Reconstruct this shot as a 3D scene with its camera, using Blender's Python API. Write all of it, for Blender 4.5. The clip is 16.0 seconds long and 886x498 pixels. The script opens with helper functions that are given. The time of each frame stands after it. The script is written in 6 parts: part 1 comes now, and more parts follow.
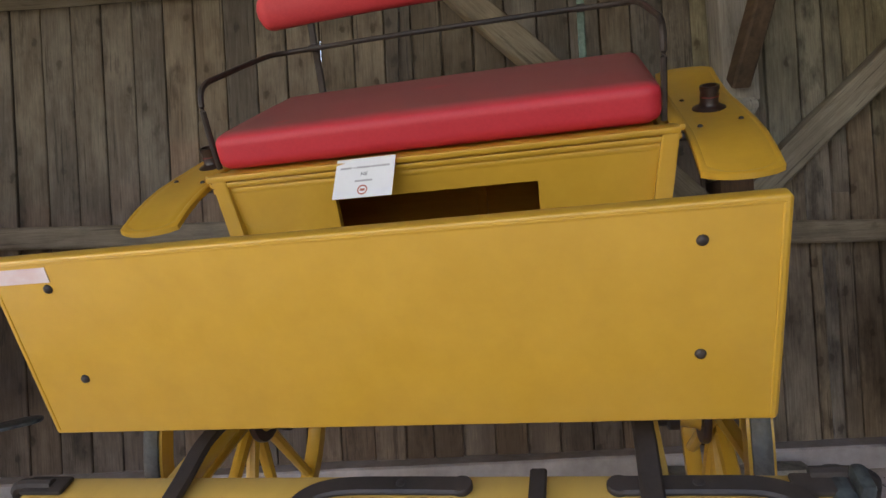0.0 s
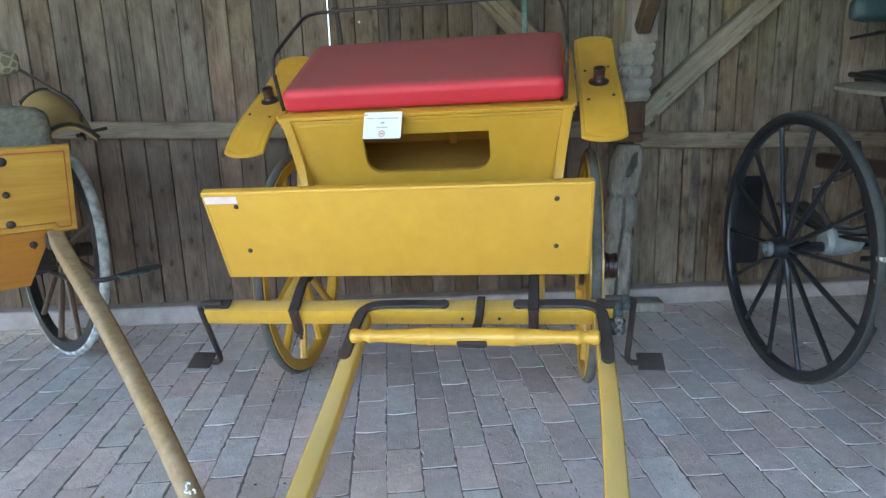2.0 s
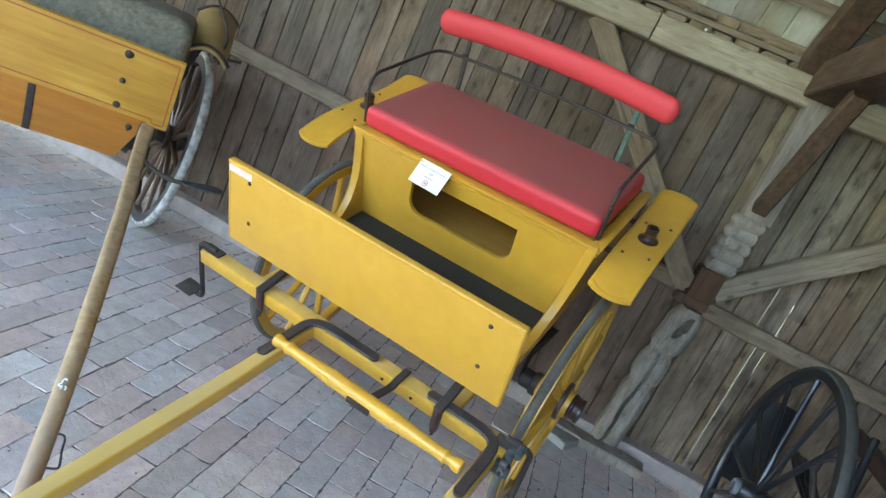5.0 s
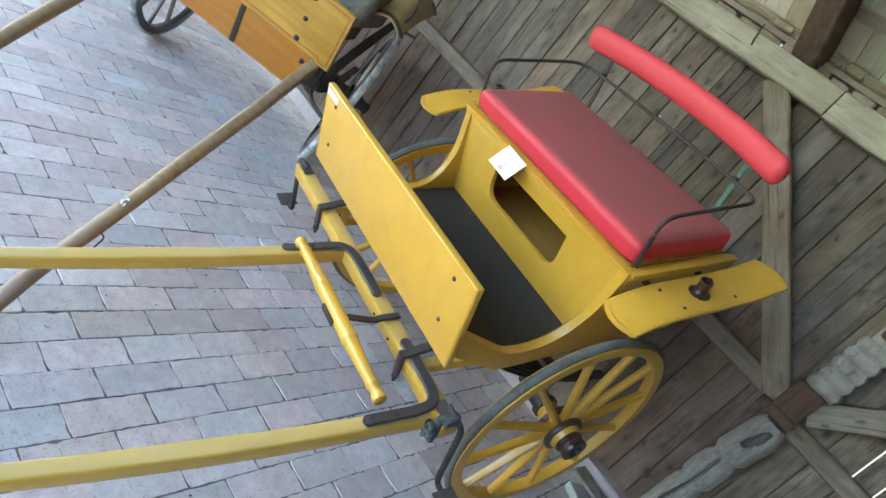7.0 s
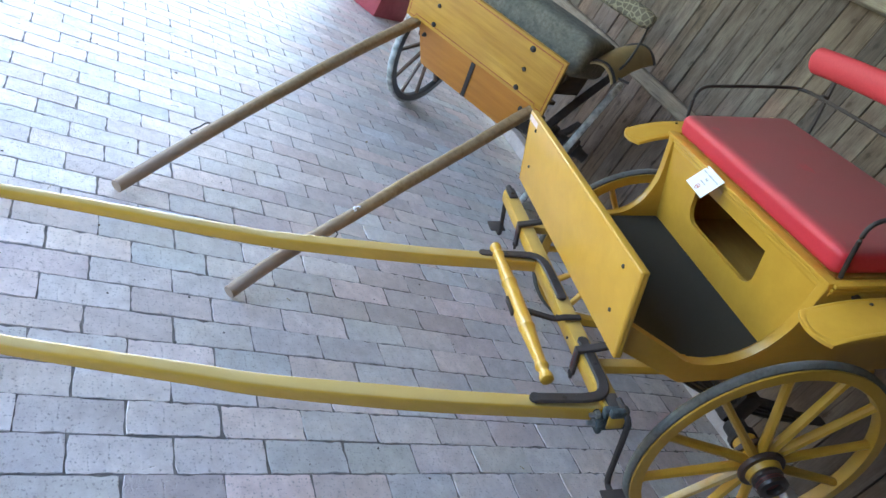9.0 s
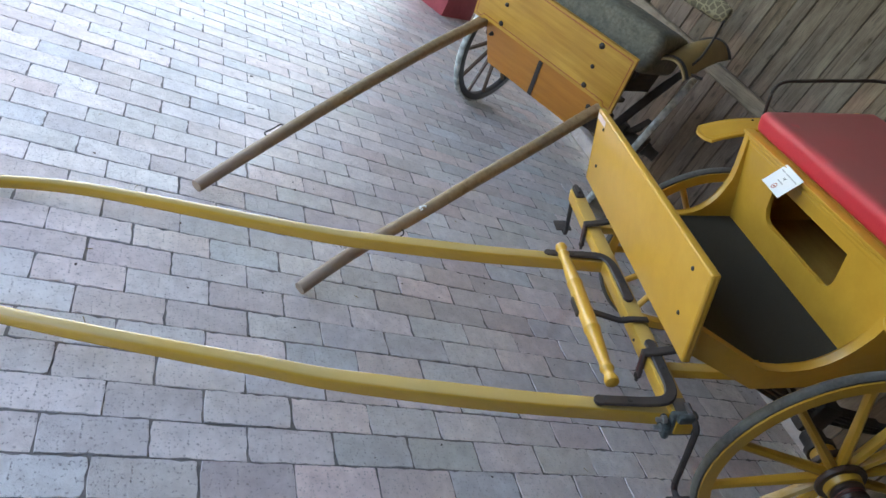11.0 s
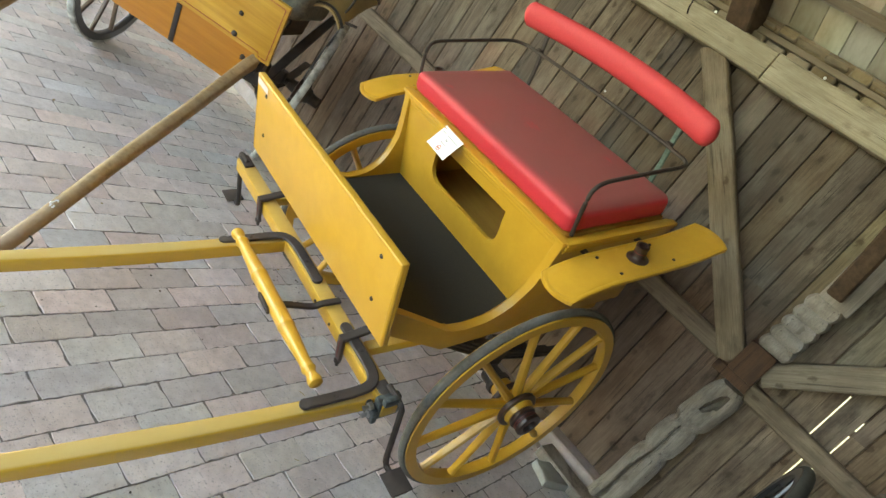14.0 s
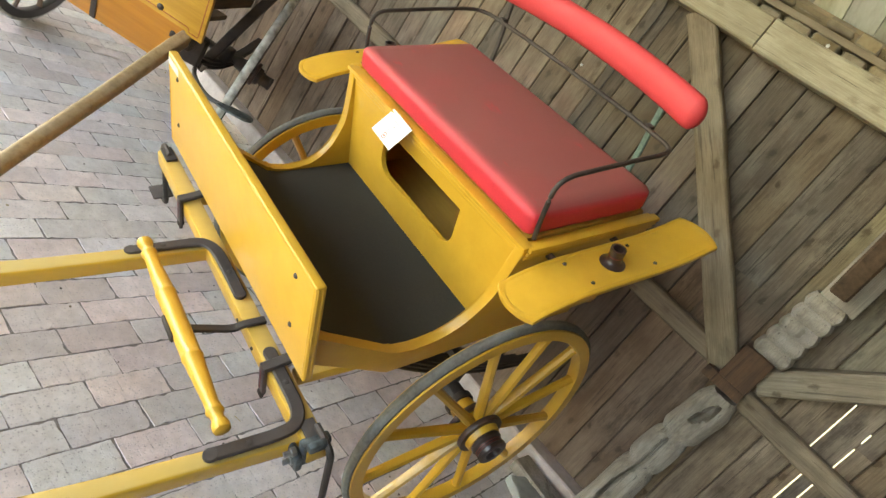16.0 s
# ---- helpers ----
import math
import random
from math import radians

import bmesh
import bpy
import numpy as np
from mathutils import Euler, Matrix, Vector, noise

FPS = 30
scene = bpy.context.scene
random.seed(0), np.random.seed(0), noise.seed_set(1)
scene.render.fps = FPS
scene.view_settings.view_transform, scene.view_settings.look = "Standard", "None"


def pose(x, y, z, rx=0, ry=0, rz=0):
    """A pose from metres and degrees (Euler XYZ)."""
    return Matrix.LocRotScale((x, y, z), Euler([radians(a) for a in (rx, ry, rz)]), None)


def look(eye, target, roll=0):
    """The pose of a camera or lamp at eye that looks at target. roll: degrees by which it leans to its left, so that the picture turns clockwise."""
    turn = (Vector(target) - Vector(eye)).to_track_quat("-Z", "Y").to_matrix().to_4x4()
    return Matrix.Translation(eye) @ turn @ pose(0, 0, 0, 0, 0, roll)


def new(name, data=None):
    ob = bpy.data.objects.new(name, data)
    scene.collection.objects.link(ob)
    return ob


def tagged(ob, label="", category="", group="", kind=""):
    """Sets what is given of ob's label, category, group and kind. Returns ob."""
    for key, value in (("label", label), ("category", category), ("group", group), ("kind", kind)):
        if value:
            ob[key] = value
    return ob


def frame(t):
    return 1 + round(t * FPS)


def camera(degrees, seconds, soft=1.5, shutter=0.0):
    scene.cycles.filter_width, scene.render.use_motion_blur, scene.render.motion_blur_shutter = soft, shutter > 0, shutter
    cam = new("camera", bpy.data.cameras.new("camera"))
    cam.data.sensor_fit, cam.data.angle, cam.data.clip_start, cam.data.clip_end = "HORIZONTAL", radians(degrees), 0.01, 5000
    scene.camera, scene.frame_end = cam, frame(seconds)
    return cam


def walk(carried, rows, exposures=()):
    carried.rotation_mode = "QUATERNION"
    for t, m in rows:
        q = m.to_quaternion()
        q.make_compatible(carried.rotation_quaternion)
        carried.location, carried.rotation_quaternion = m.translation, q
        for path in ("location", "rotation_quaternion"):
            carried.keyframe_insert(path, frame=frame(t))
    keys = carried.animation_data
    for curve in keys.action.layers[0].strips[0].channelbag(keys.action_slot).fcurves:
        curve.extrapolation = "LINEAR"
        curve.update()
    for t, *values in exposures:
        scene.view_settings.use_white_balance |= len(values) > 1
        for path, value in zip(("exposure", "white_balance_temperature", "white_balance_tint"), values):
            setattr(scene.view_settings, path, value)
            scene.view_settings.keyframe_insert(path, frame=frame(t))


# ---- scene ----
cam = camera(68.3, 16.0)
PATH = [
    (0, (0.084, 0.036, 0.881), (0.047, 2.036, 0.905), -3.3),
    (0.5, (0.08, -0.086, 1.035), (0.046, 1.904, 0.833), -2.3),
    (1, (0.015, -0.363, 1.095), (0.058, 1.609, 0.761), -2.1),
    (1.5, (-0.009, -0.603, 1.145), (0.096, 1.346, 0.709), -1.9),
    (2, (-0.003, -0.905, 1.157), (0.077, 1.042, 0.705), -1.8),
    (2.5, (-0.015, -1.087, 1.172), (0.046, 0.862, 0.724), -2.0),
    (3, (-0.06, -1.243, 1.198), (0.079, 0.688, 0.699), -2.1),
    (3.5, (-0.001, -1.257, 1.261), (0.13, 0.661, 0.711), 3.7),
    (4, (0.213, -1.15, 1.342), (0.257, 0.764, 0.765), 11.9),
    (4.5, (0.323, -1.043, 1.405), (0.189, 0.893, 0.919), 16.0),
    (5, (0.471, -0.868, 1.455), (0.13, 1.039, 0.957), 24.8),
    (5.2, (0.538, -0.825, 1.474), (0.159, 1.065, 0.942), 26.3),
    (7.3, (1.218, -0.638, 1.53), (0.195, 0.938, 0.843), 40.7),
    (7.5, (1.272, -0.627, 1.526), (0.197, 0.918, 0.849), 41.0),
    (8, (1.412, -0.58, 1.51), (0.239, 0.878, 0.804), 40.3),
    (8.5, (1.48, -0.572, 1.497), (0.141, 0.678, 0.694), 36.4),
    (9, (1.51, -0.59, 1.493), (0.077, 0.481, 0.598), 33.2),
    (9.5, (1.511, -0.599, 1.492), (0.04, 0.348, 0.522), 31.3),
    (10, (1.52, -0.595, 1.502), (0.049, 0.337, 0.518), 31.9),
    (10.2, (1.519, -0.587, 1.504), (0.045, 0.325, 0.506), 31.6),
    (12.3, (1.519, -0.619, 1.522), (0.037, 0.299, 0.542), 30.7),
    (12.5, (1.511, -0.607, 1.532), (0.07, 0.417, 0.597), 31.9),
    (13, (1.45, -0.574, 1.542), (0.213, 0.716, 0.644), 34.9),
    (13.5, (1.357, -0.556, 1.571), (0.314, 0.938, 0.747), 35.5),
    (14, (1.27, -0.548, 1.579), (0.361, 1.104, 0.913), 36.3),
    (14.5, (1.223, -0.488, 1.582), (0.323, 1.177, 0.936), 36.6),
    (15, (1.198, -0.363, 1.587), (0.312, 1.311, 0.943), 36.3),
    (15.5, (1.182, -0.254, 1.594), (0.27, 1.4, 0.937), 35.4),
    (16, (1.160, -0.205, 1.621), (0.325, 1.429, 0.922), 35.7),
]
EXPOSURES = [(0, 2.4, 7600, 21), (0.5, 2.51, 7200, 16), (1.0, 2.67, 6700, 11), (1.5, 2.91, 6300, 8), (2.0, 3.12, 6100, 6), (3.0, 3.27, 6000, 5), (4.0, 3.27, 6000, 5), (5, 3.32, 6300, 6), (7.5, 3.52, 6000, 6), (8.5, 3.37, 5900, 7), (9.5, 2.97, 6100, 10), (10.2, 2.92, 6300, 10), (12.3, 2.47, 6700, 11), (12.5, 2.52, 6700, 11), (13.0, 2.79, 7200, 10), (13.5, 3.18, 8000, 9), (14.0, 3.4, 8300, 6), (14.5, 3.55, 8600, 7), (15.0, 3.6, 8600, 9), (16, 3.78, 8600, 10)]
walk(cam, [(t, look(eye, target, roll)) for t, eye, target, roll in PATH], EXPOSURES)

# ---- light ----
def build_world():
    w = bpy.data.worlds.new("sky")
    scene.world = w
    w.use_nodes = True
    nt = w.node_tree
    nt.nodes.clear()
    out = nt.nodes.new("ShaderNodeOutputWorld")
    bg = nt.nodes.new("ShaderNodeBackground")
    sky = nt.nodes.new("ShaderNodeTexSky")
    sky.sky_type = "NISHITA"
    sky.sun_disc = False
    sky.sun_elevation = radians(49)
    sky.sun_rotation = radians(262)
    sky.air_density = 1.0
    sky.dust_density = 1.0
    bg.inputs["Strength"].default_value = 0.15
    nt.links.new(sky.outputs[0], bg.inputs[0])
    nt.links.new(bg.outputs[0], out.inputs[0])


build_world()
sun_data = bpy.data.lights.new("sun", "SUN")
sun_data.energy = 3.0
sun_data.angle = radians(0.6)
sun_data.color = (1.0, 0.94, 0.85)
sun = new("sun", sun_data)
sun.matrix_world = look((-9.0, -1.2, 10.0), (0.0, 0.0, 0.0))


# ---- materials ----
def rgb(c):
    return (c[0], c[1], c[2], 1.0)


def surface(name, colors, scale=8.0, stretch=(1, 1, 1), rough=0.6, metallic=0.0, bump=0.15, detail=6.0, vary=0.0,
            blotch=0.25, blotch_scale=1.3, coat=0.0, knots=0.0, pits=0.0, dust=None, island=False, rough_var=0.12, blotch_color=None, bump_dist=0.004, hue=0.0, sharp=0.2, scuff=False):
    """A procedural surface: grain between the colours, larger blotches, optional knots, pits and settled dust."""
    m = bpy.data.materials.new(name)
    m.use_nodes = True
    nt = m.node_tree
    n, l = nt.nodes, nt.links
    bsdf = n["Principled BSDF"]
    tc = n.new("ShaderNodeTexCoord")
    info = n.new("ShaderNodeObjectInfo")
    shift = n.new("ShaderNodeVectorMath")
    shift.operation = "MULTIPLY_ADD"
    comb = n.new("ShaderNodeCombineXYZ")
    for i in range(3):
        l.new(info.outputs["Random"], comb.inputs[i])
    l.new(comb.outputs[0], shift.inputs[0])
    shift.inputs[1].default_value = (37.0, 21.0, 53.0)
    l.new(tc.outputs["Object"], shift.inputs[2])
    mp = n.new("ShaderNodeMapping")
    mp.inputs["Scale"].default_value = stretch
    l.new(shift.outputs[0], mp.inputs[0])
    grain = n.new("ShaderNodeTexNoise")
    grain.inputs["Scale"].default_value = scale
    grain.inputs["Detail"].default_value = detail
    grain.inputs["Roughness"].default_value = 0.65
    l.new(mp.outputs[0], grain.inputs["Vector"])
    ramp = n.new("ShaderNodeValToRGB")
    els = ramp.color_ramp.elements
    els[0].position, els[1].position = 0.5 - sharp, 0.5 + sharp
    els[0].color, els[1].color = rgb(colors[0]), rgb(colors[-1])
    for i, c in enumerate(colors[1:-1]):
        e = els.new(0.5 - sharp + 2 * sharp * (i + 1) / (len(colors) - 1))
        e.color = rgb(c)
    l.new(grain.outputs["Fac"], ramp.inputs[0])
    col = ramp.outputs[0]
    big = n.new("ShaderNodeTexNoise")
    big.inputs["Scale"].default_value = blotch_scale
    big.inputs["Detail"].default_value = 4.0
    l.new(shift.outputs[0], big.inputs["Vector"])
    if blotch > 0:
        mr = n.new("ShaderNodeMapRange")
        mr.inputs[1].default_value, mr.inputs[2].default_value = 0.35, 0.7
        mr.inputs[3].default_value, mr.inputs[4].default_value = 0.0, blotch
        l.new(big.outputs["Fac"], mr.inputs[0])
        mix = n.new("ShaderNodeMix")
        mix.data_type = "RGBA"
        l.new(mr.outputs[0], mix.inputs[0])
        l.new(col, mix.inputs[6])
        bc = blotch_color or tuple(c * 0.45 for c in colors[0])
        mix.inputs[7].default_value = rgb(bc)
        col = mix.outputs[2]
    if knots > 0:
        km = n.new("ShaderNodeMapping")
        km.inputs["Scale"].default_value = (6.0, 6.0, 2.6)
        l.new(shift.outputs[0], km.inputs[0])
        vor = n.new("ShaderNodeTexVoronoi")
        vor.inputs["Scale"].default_value = 1.3
        l.new(km.outputs[0], vor.inputs["Vector"])
        kr = n.new("ShaderNodeMapRange")
        kr.inputs[1].default_value, kr.inputs[2].default_value = 0.07, 0.14
        kr.inputs[3].default_value, kr.inputs[4].default_value = knots, 0.0
        l.new(vor.outputs["Distance"], kr.inputs[0])
        mix = n.new("ShaderNodeMix")
        mix.data_type = "RGBA"
        l.new(kr.outputs[0], mix.inputs[0])
        l.new(col, mix.inputs[6])
        mix.inputs[7].default_value = rgb(tuple(c * 0.25 for c in colors[0]))
        col = mix.outputs[2]
    height = grain.outputs["Fac"]
    if pits > 0:
        vor = n.new("ShaderNodeTexVoronoi")
        vor.inputs["Scale"].default_value = 110.0
        l.new(shift.outputs[0], vor.inputs["Vector"])
        pr = n.new("ShaderNodeMapRange")
        pr.inputs[1].default_value, pr.inputs[2].default_value = 0.05, 0.30
        pr.inputs[3].default_value, pr.inputs[4].default_value = 1.0, 0.0
        l.new(vor.outputs["Distance"], pr.inputs[0])
        gate = n.new("ShaderNodeTexNoise")
        gate.inputs["Scale"].default_value = 55.0
        l.new(shift.outputs[0], gate.inputs["Vector"])
        gr = n.new("ShaderNodeMapRange")
        gr.inputs[1].default_value, gr.inputs[2].default_value = 0.5, 0.58
        l.new(gate.outputs["Fac"], gr.inputs[0])
        mul = n.new("ShaderNodeMath")
        mul.operation = "MULTIPLY"
        l.new(pr.outputs[0], mul.inputs[0])
        l.new(gr.outputs[0], mul.inputs[1])
        mul2 = n.new("ShaderNodeMath")
        mul2.operation = "MULTIPLY"
        l.new(mul.outputs[0], mul2.inputs[0])
        mul2.inputs[1].default_value = pits
        mix = n.new("ShaderNodeMix")
        mix.data_type = "RGBA"
        l.new(mul2.outputs[0], mix.inputs[0])
        l.new(col, mix.inputs[6])
        mix.inputs[7].default_value = rgb(tuple(c * 0.3 for c in colors[0]))
        col = mix.outputs[2]
        sub = n.new("ShaderNodeMath")
        sub.operation = "SUBTRACT"
        l.new(height, sub.inputs[0])
        l.new(mul.outputs[0], sub.inputs[1])
        height = sub.outputs[0]
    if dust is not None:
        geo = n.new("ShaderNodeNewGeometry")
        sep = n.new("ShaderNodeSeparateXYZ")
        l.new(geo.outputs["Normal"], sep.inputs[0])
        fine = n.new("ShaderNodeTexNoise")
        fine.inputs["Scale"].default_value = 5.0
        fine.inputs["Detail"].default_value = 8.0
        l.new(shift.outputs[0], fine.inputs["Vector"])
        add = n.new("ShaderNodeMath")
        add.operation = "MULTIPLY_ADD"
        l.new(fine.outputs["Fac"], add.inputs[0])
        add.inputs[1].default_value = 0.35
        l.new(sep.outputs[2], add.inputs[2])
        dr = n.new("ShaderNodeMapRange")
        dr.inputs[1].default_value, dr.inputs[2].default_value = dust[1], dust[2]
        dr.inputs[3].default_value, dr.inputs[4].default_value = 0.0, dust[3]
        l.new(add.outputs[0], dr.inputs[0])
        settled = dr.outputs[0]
        if scuff:
            # dust rubbed off in small patches and short streaks
            sm = n.new("ShaderNodeMapping")
            sm.inputs["Scale"].default_value = (3.0, 7.0, 3.0)
            sm.inputs["Rotation"].default_value = (0.0, 0.0, 0.5)
            l.new(shift.outputs[0], sm.inputs[0])
            rub = n.new("ShaderNodeTexNoise")
            rub.inputs["Scale"].default_value = 2.4
            rub.inputs["Detail"].default_value = 7.0
            rub.inputs["Roughness"].default_value = 0.7
            l.new(sm.outputs[0], rub.inputs["Vector"])
            left = n.new("ShaderNodeMapRange")
            for q, v in zip((1, 2, 3, 4), (0.60, 0.74, 1.0, 0.45)):
                left.inputs[q].default_value = v
            l.new(rub.outputs["Fac"], left.inputs[0])
            keep = n.new("ShaderNodeMath")
            keep.operation = "MULTIPLY"
            l.new(settled, keep.inputs[0])
            l.new(left.outputs[0], keep.inputs[1])
            settled = keep.outputs[0]
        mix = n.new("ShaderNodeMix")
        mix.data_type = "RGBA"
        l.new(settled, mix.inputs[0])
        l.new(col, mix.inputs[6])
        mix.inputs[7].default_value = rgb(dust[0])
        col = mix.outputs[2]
    if vary > 0:
        hsv = n.new("ShaderNodeHueSaturation")
        mr = n.new("ShaderNodeMapRange")
        mr.inputs[3].default_value, mr.inputs[4].default_value = 1.0 - vary, 1.0 + vary
        if island:
            geo2 = n.new("ShaderNodeNewGeometry")
            src = geo2.outputs["Random Per Island"]
        else:
            src = info.outputs["Random"]
        l.new(src, mr.inputs[0])
        l.new(mr.outputs[0], hsv.inputs["Value"])
        wob = n.new("ShaderNodeMath")
        wob.operation = "MULTIPLY_ADD"
        l.new(src, wob.inputs[0])
        wob.inputs[1].default_value = 7.31
        wob.inputs[2].default_value = 0.0
        fr = n.new("ShaderNodeMath")
        fr.operation = "FRACT"
        l.new(wob.outputs[0], fr.inputs[0])
        ms = n.new("ShaderNodeMapRange")
        ms.inputs[3].default_value, ms.inputs[4].default_value = 1.0 - vary * 1.2, 1.0 + vary * 1.2
        l.new(fr.outputs[0], ms.inputs[0])
        l.new(ms.outputs[0], hsv.inputs["Saturation"])
        if hue > 0:
            mh = n.new("ShaderNodeMapRange")
            mh.inputs[3].default_value, mh.inputs[4].default_value = 0.5 - hue, 0.5 + hue
            wob2 = n.new("ShaderNodeMath")
            wob2.operation = "MULTIPLY"
            wob2.inputs[1].default_value = 13.7
            l.new(src, wob2.inputs[0])
            fr2 = n.new("ShaderNodeMath")
            fr2.operation = "FRACT"
            l.new(wob2.outputs[0], fr2.inputs[0])
            l.new(fr2.outputs[0], mh.inputs[0])
            l.new(mh.outputs[0], hsv.inputs["Hue"])
        l.new(col, hsv.inputs["Color"])
        col = hsv.outputs[0]
    l.new(col, bsdf.inputs["Base Color"])
    rr = n.new("ShaderNodeMapRange")
    rr.inputs[3].default_value, rr.inputs[4].default_value = max(0.03, rough - rough_var), min(1.0, rough + rough_var)
    l.new(big.outputs["Fac"], rr.inputs[0])
    l.new(rr.outputs[0], bsdf.inputs["Roughness"])
    bsdf.inputs["Metallic"].default_value = metallic
    if coat > 0:
        bsdf.inputs["Coat Weight"].default_value = coat
        bsdf.inputs["Coat Roughness"].default_value = 0.18
    if bump > 0:
        bn = n.new("ShaderNodeBump")
        bn.inputs["Strength"].default_value = bump
        bn.inputs["Distance"].default_value = bump_dist
        l.new(height, bn.inputs["Height"])
        l.new(bn.outputs[0], bsdf.inputs["Normal"])
    return m


def boards(name, dark, mid, pale, along, vary=0.28, knots=0.72, stain=0.75, rough=0.88, bump=0.55, ring=0.45, damp=None):
    """Weathered softwood: fine wavy grain along one axis, knots, dark stains and a tone for each board."""
    m = bpy.data.materials.new(name)
    m.use_nodes = True
    nt = m.node_tree
    n, l = nt.nodes, nt.links
    bsdf = n["Principled BSDF"]

    def node(kind, **values):
        x = n.new(kind)
        for k, v in values.items():
            x.inputs[k.replace("_", " ")].default_value = v
        return x

    def spread(source, a, b, lo, hi):
        x = n.new("ShaderNodeMapRange")
        for k, v in zip((1, 2, 3, 4), (a, b, lo, hi)):
            x.inputs[k].default_value = v
        l.new(source, x.inputs[0])
        return x.outputs[0]

    def blend(fac, a, b, mode="MIX"):
        x = n.new("ShaderNodeMix")
        x.data_type = "RGBA"
        x.blend_type = mode
        for s, sock in ((fac, x.inputs[0]), (a, x.inputs[6]), (b, x.inputs[7])):
            if isinstance(s, tuple):
                sock.default_value = rgb(s)
            elif isinstance(s, float):
                sock.default_value = s
            else:
                l.new(s, sock)
        return x.outputs[2]

    def stretched(source, across, lengthwise):
        x = n.new("ShaderNodeMapping")
        x.inputs["Scale"].default_value = tuple(lengthwise if k == along else across for k in range(3))
        l.new(source, x.inputs[0])
        return x.outputs[0]

    def wave(source, scale, detail, roughness=0.6, distortion=0.0):
        x = node("ShaderNodeTexNoise", Scale=scale, Detail=detail, Roughness=roughness, Distortion=distortion)
        l.new(source, x.inputs["Vector"])
        return x.outputs["Fac"]

    tc = n.new("ShaderNodeTexCoord")
    info = n.new("ShaderNodeObjectInfo")
    comb = n.new("ShaderNodeCombineXYZ")
    for k in range(3):
        l.new(info.outputs["Random"], comb.inputs[k])
    shift = n.new("ShaderNodeVectorMath")
    shift.operation = "MULTIPLY_ADD"
    l.new(comb.outputs[0], shift.inputs[0])
    shift.inputs[1].default_value = (31.0, 17.0, 43.0)
    l.new(tc.outputs["Object"], shift.inputs[2])
    base = shift.outputs[0]
    rings = wave(stretched(base, 1.0, 0.07), 46.0, 6.0, 0.66, 0.9)
    fine = wave(stretched(base, 1.0, 0.03), 260.0, 3.0, 0.55)
    patch = wave(stretched(base, 1.0, 0.45), 8.0, 6.0, 0.66)
    soot = wave(stretched(base, 1.0, 0.35), 11.0, 6.0, 0.68)
    col = blend(spread(rings, 0.32, 0.68, 0.0, 1.0), mid, dark)
    col = blend(spread(patch, 0.42, 0.68, 0.0, 0.8), col, pale)
    col = blend(spread(fine, 0.42, 0.68, 0.0, 0.40), col, tuple(c * 0.62 for c in dark))
    col = blend(spread(soot, 0.55, 0.70, 0.0, stain), col, tuple(c * 0.33 for c in dark))
    checks = wave(stretched(base, 1.0, 0.035), 70.0, 4.0, 0.62)
    col = blend(spread(checks, 0.615, 0.665, 0.0, 0.62), col, tuple(c * 0.30 for c in dark))
    vor = node("ShaderNodeTexVoronoi", Scale=8.0, Randomness=1.0)
    vor.voronoi_dimensions = "2D"
    sep = n.new("ShaderNodeSeparateXYZ")
    l.new(base, sep.inputs[0])
    side = n.new("ShaderNodeMath")
    side.operation = "ADD"
    a, b = [k for k in range(3) if k != along]
    l.new(sep.outputs[a], side.inputs[0])
    l.new(sep.outputs[b], side.inputs[1])
    length = n.new("ShaderNodeMath")
    length.operation = "MULTIPLY"
    length.inputs[1].default_value = 0.6
    l.new(sep.outputs[along], length.inputs[0])
    flat = n.new("ShaderNodeCombineXYZ")
    l.new(side.outputs[0], flat.inputs[0])
    l.new(length.outputs[0], flat.inputs[1])
    kv = n.new("ShaderNodeVectorMath")
    kv.operation = "MULTIPLY_ADD"
    l.new(wave(base, 40.0, 3.0), kv.inputs[0])
    kv.inputs[1].default_value = (0.03, 0.03, 0.0)
    l.new(flat.outputs[0], kv.inputs[2])
    l.new(kv.outputs[0], vor.inputs["Vector"])
    pick = n.new("ShaderNodeSeparateColor")
    l.new(vor.outputs["Color"], pick.inputs[0])
    some = n.new("ShaderNodeMath")
    some.operation = "MULTIPLY"
    l.new(spread(vor.outputs["Distance"], 0.055, 0.11, knots, 0.0), some.inputs[0])
    l.new(spread(pick.outputs[0], 0.40, 0.46, 0.0, 1.0), some.inputs[1])
    col = blend(some.outputs[0], col, (dark[0] * 0.36, dark[1] * 0.30, dark[2] * 0.24))
    halo = n.new("ShaderNodeMath")
    halo.operation = "MULTIPLY"
    l.new(spread(vor.outputs["Distance"], 0.09, 0.30, ring * 0.8, 0.0), halo.inputs[0])
    l.new(spread(pick.outputs[0], 0.40, 0.46, 0.0, 1.0), halo.inputs[1])
    col = blend(halo.outputs[0], col, tuple(c * 0.7 for c in dark))
    if damp:
        # each board is stained brown up to its own old waterline, with a ragged edge; bleached above it
        at = n.new("ShaderNodeSeparateXYZ")
        l.new(tc.outputs["Object"], at.inputs[0])
        line = n.new("ShaderNodeMath")
        line.operation = "MULTIPLY_ADD"
        l.new(info.outputs["Random"], line.inputs[0])
        line.inputs[1].default_value = -0.34
        l.new(at.outputs[2], line.inputs[2])
        rag = n.new("ShaderNodeMath")
        rag.operation = "MULTIPLY_ADD"
        l.new(rings, rag.inputs[0])
        rag.inputs[1].default_value = 0.10
        l.new(line.outputs[0], rag.inputs[2])
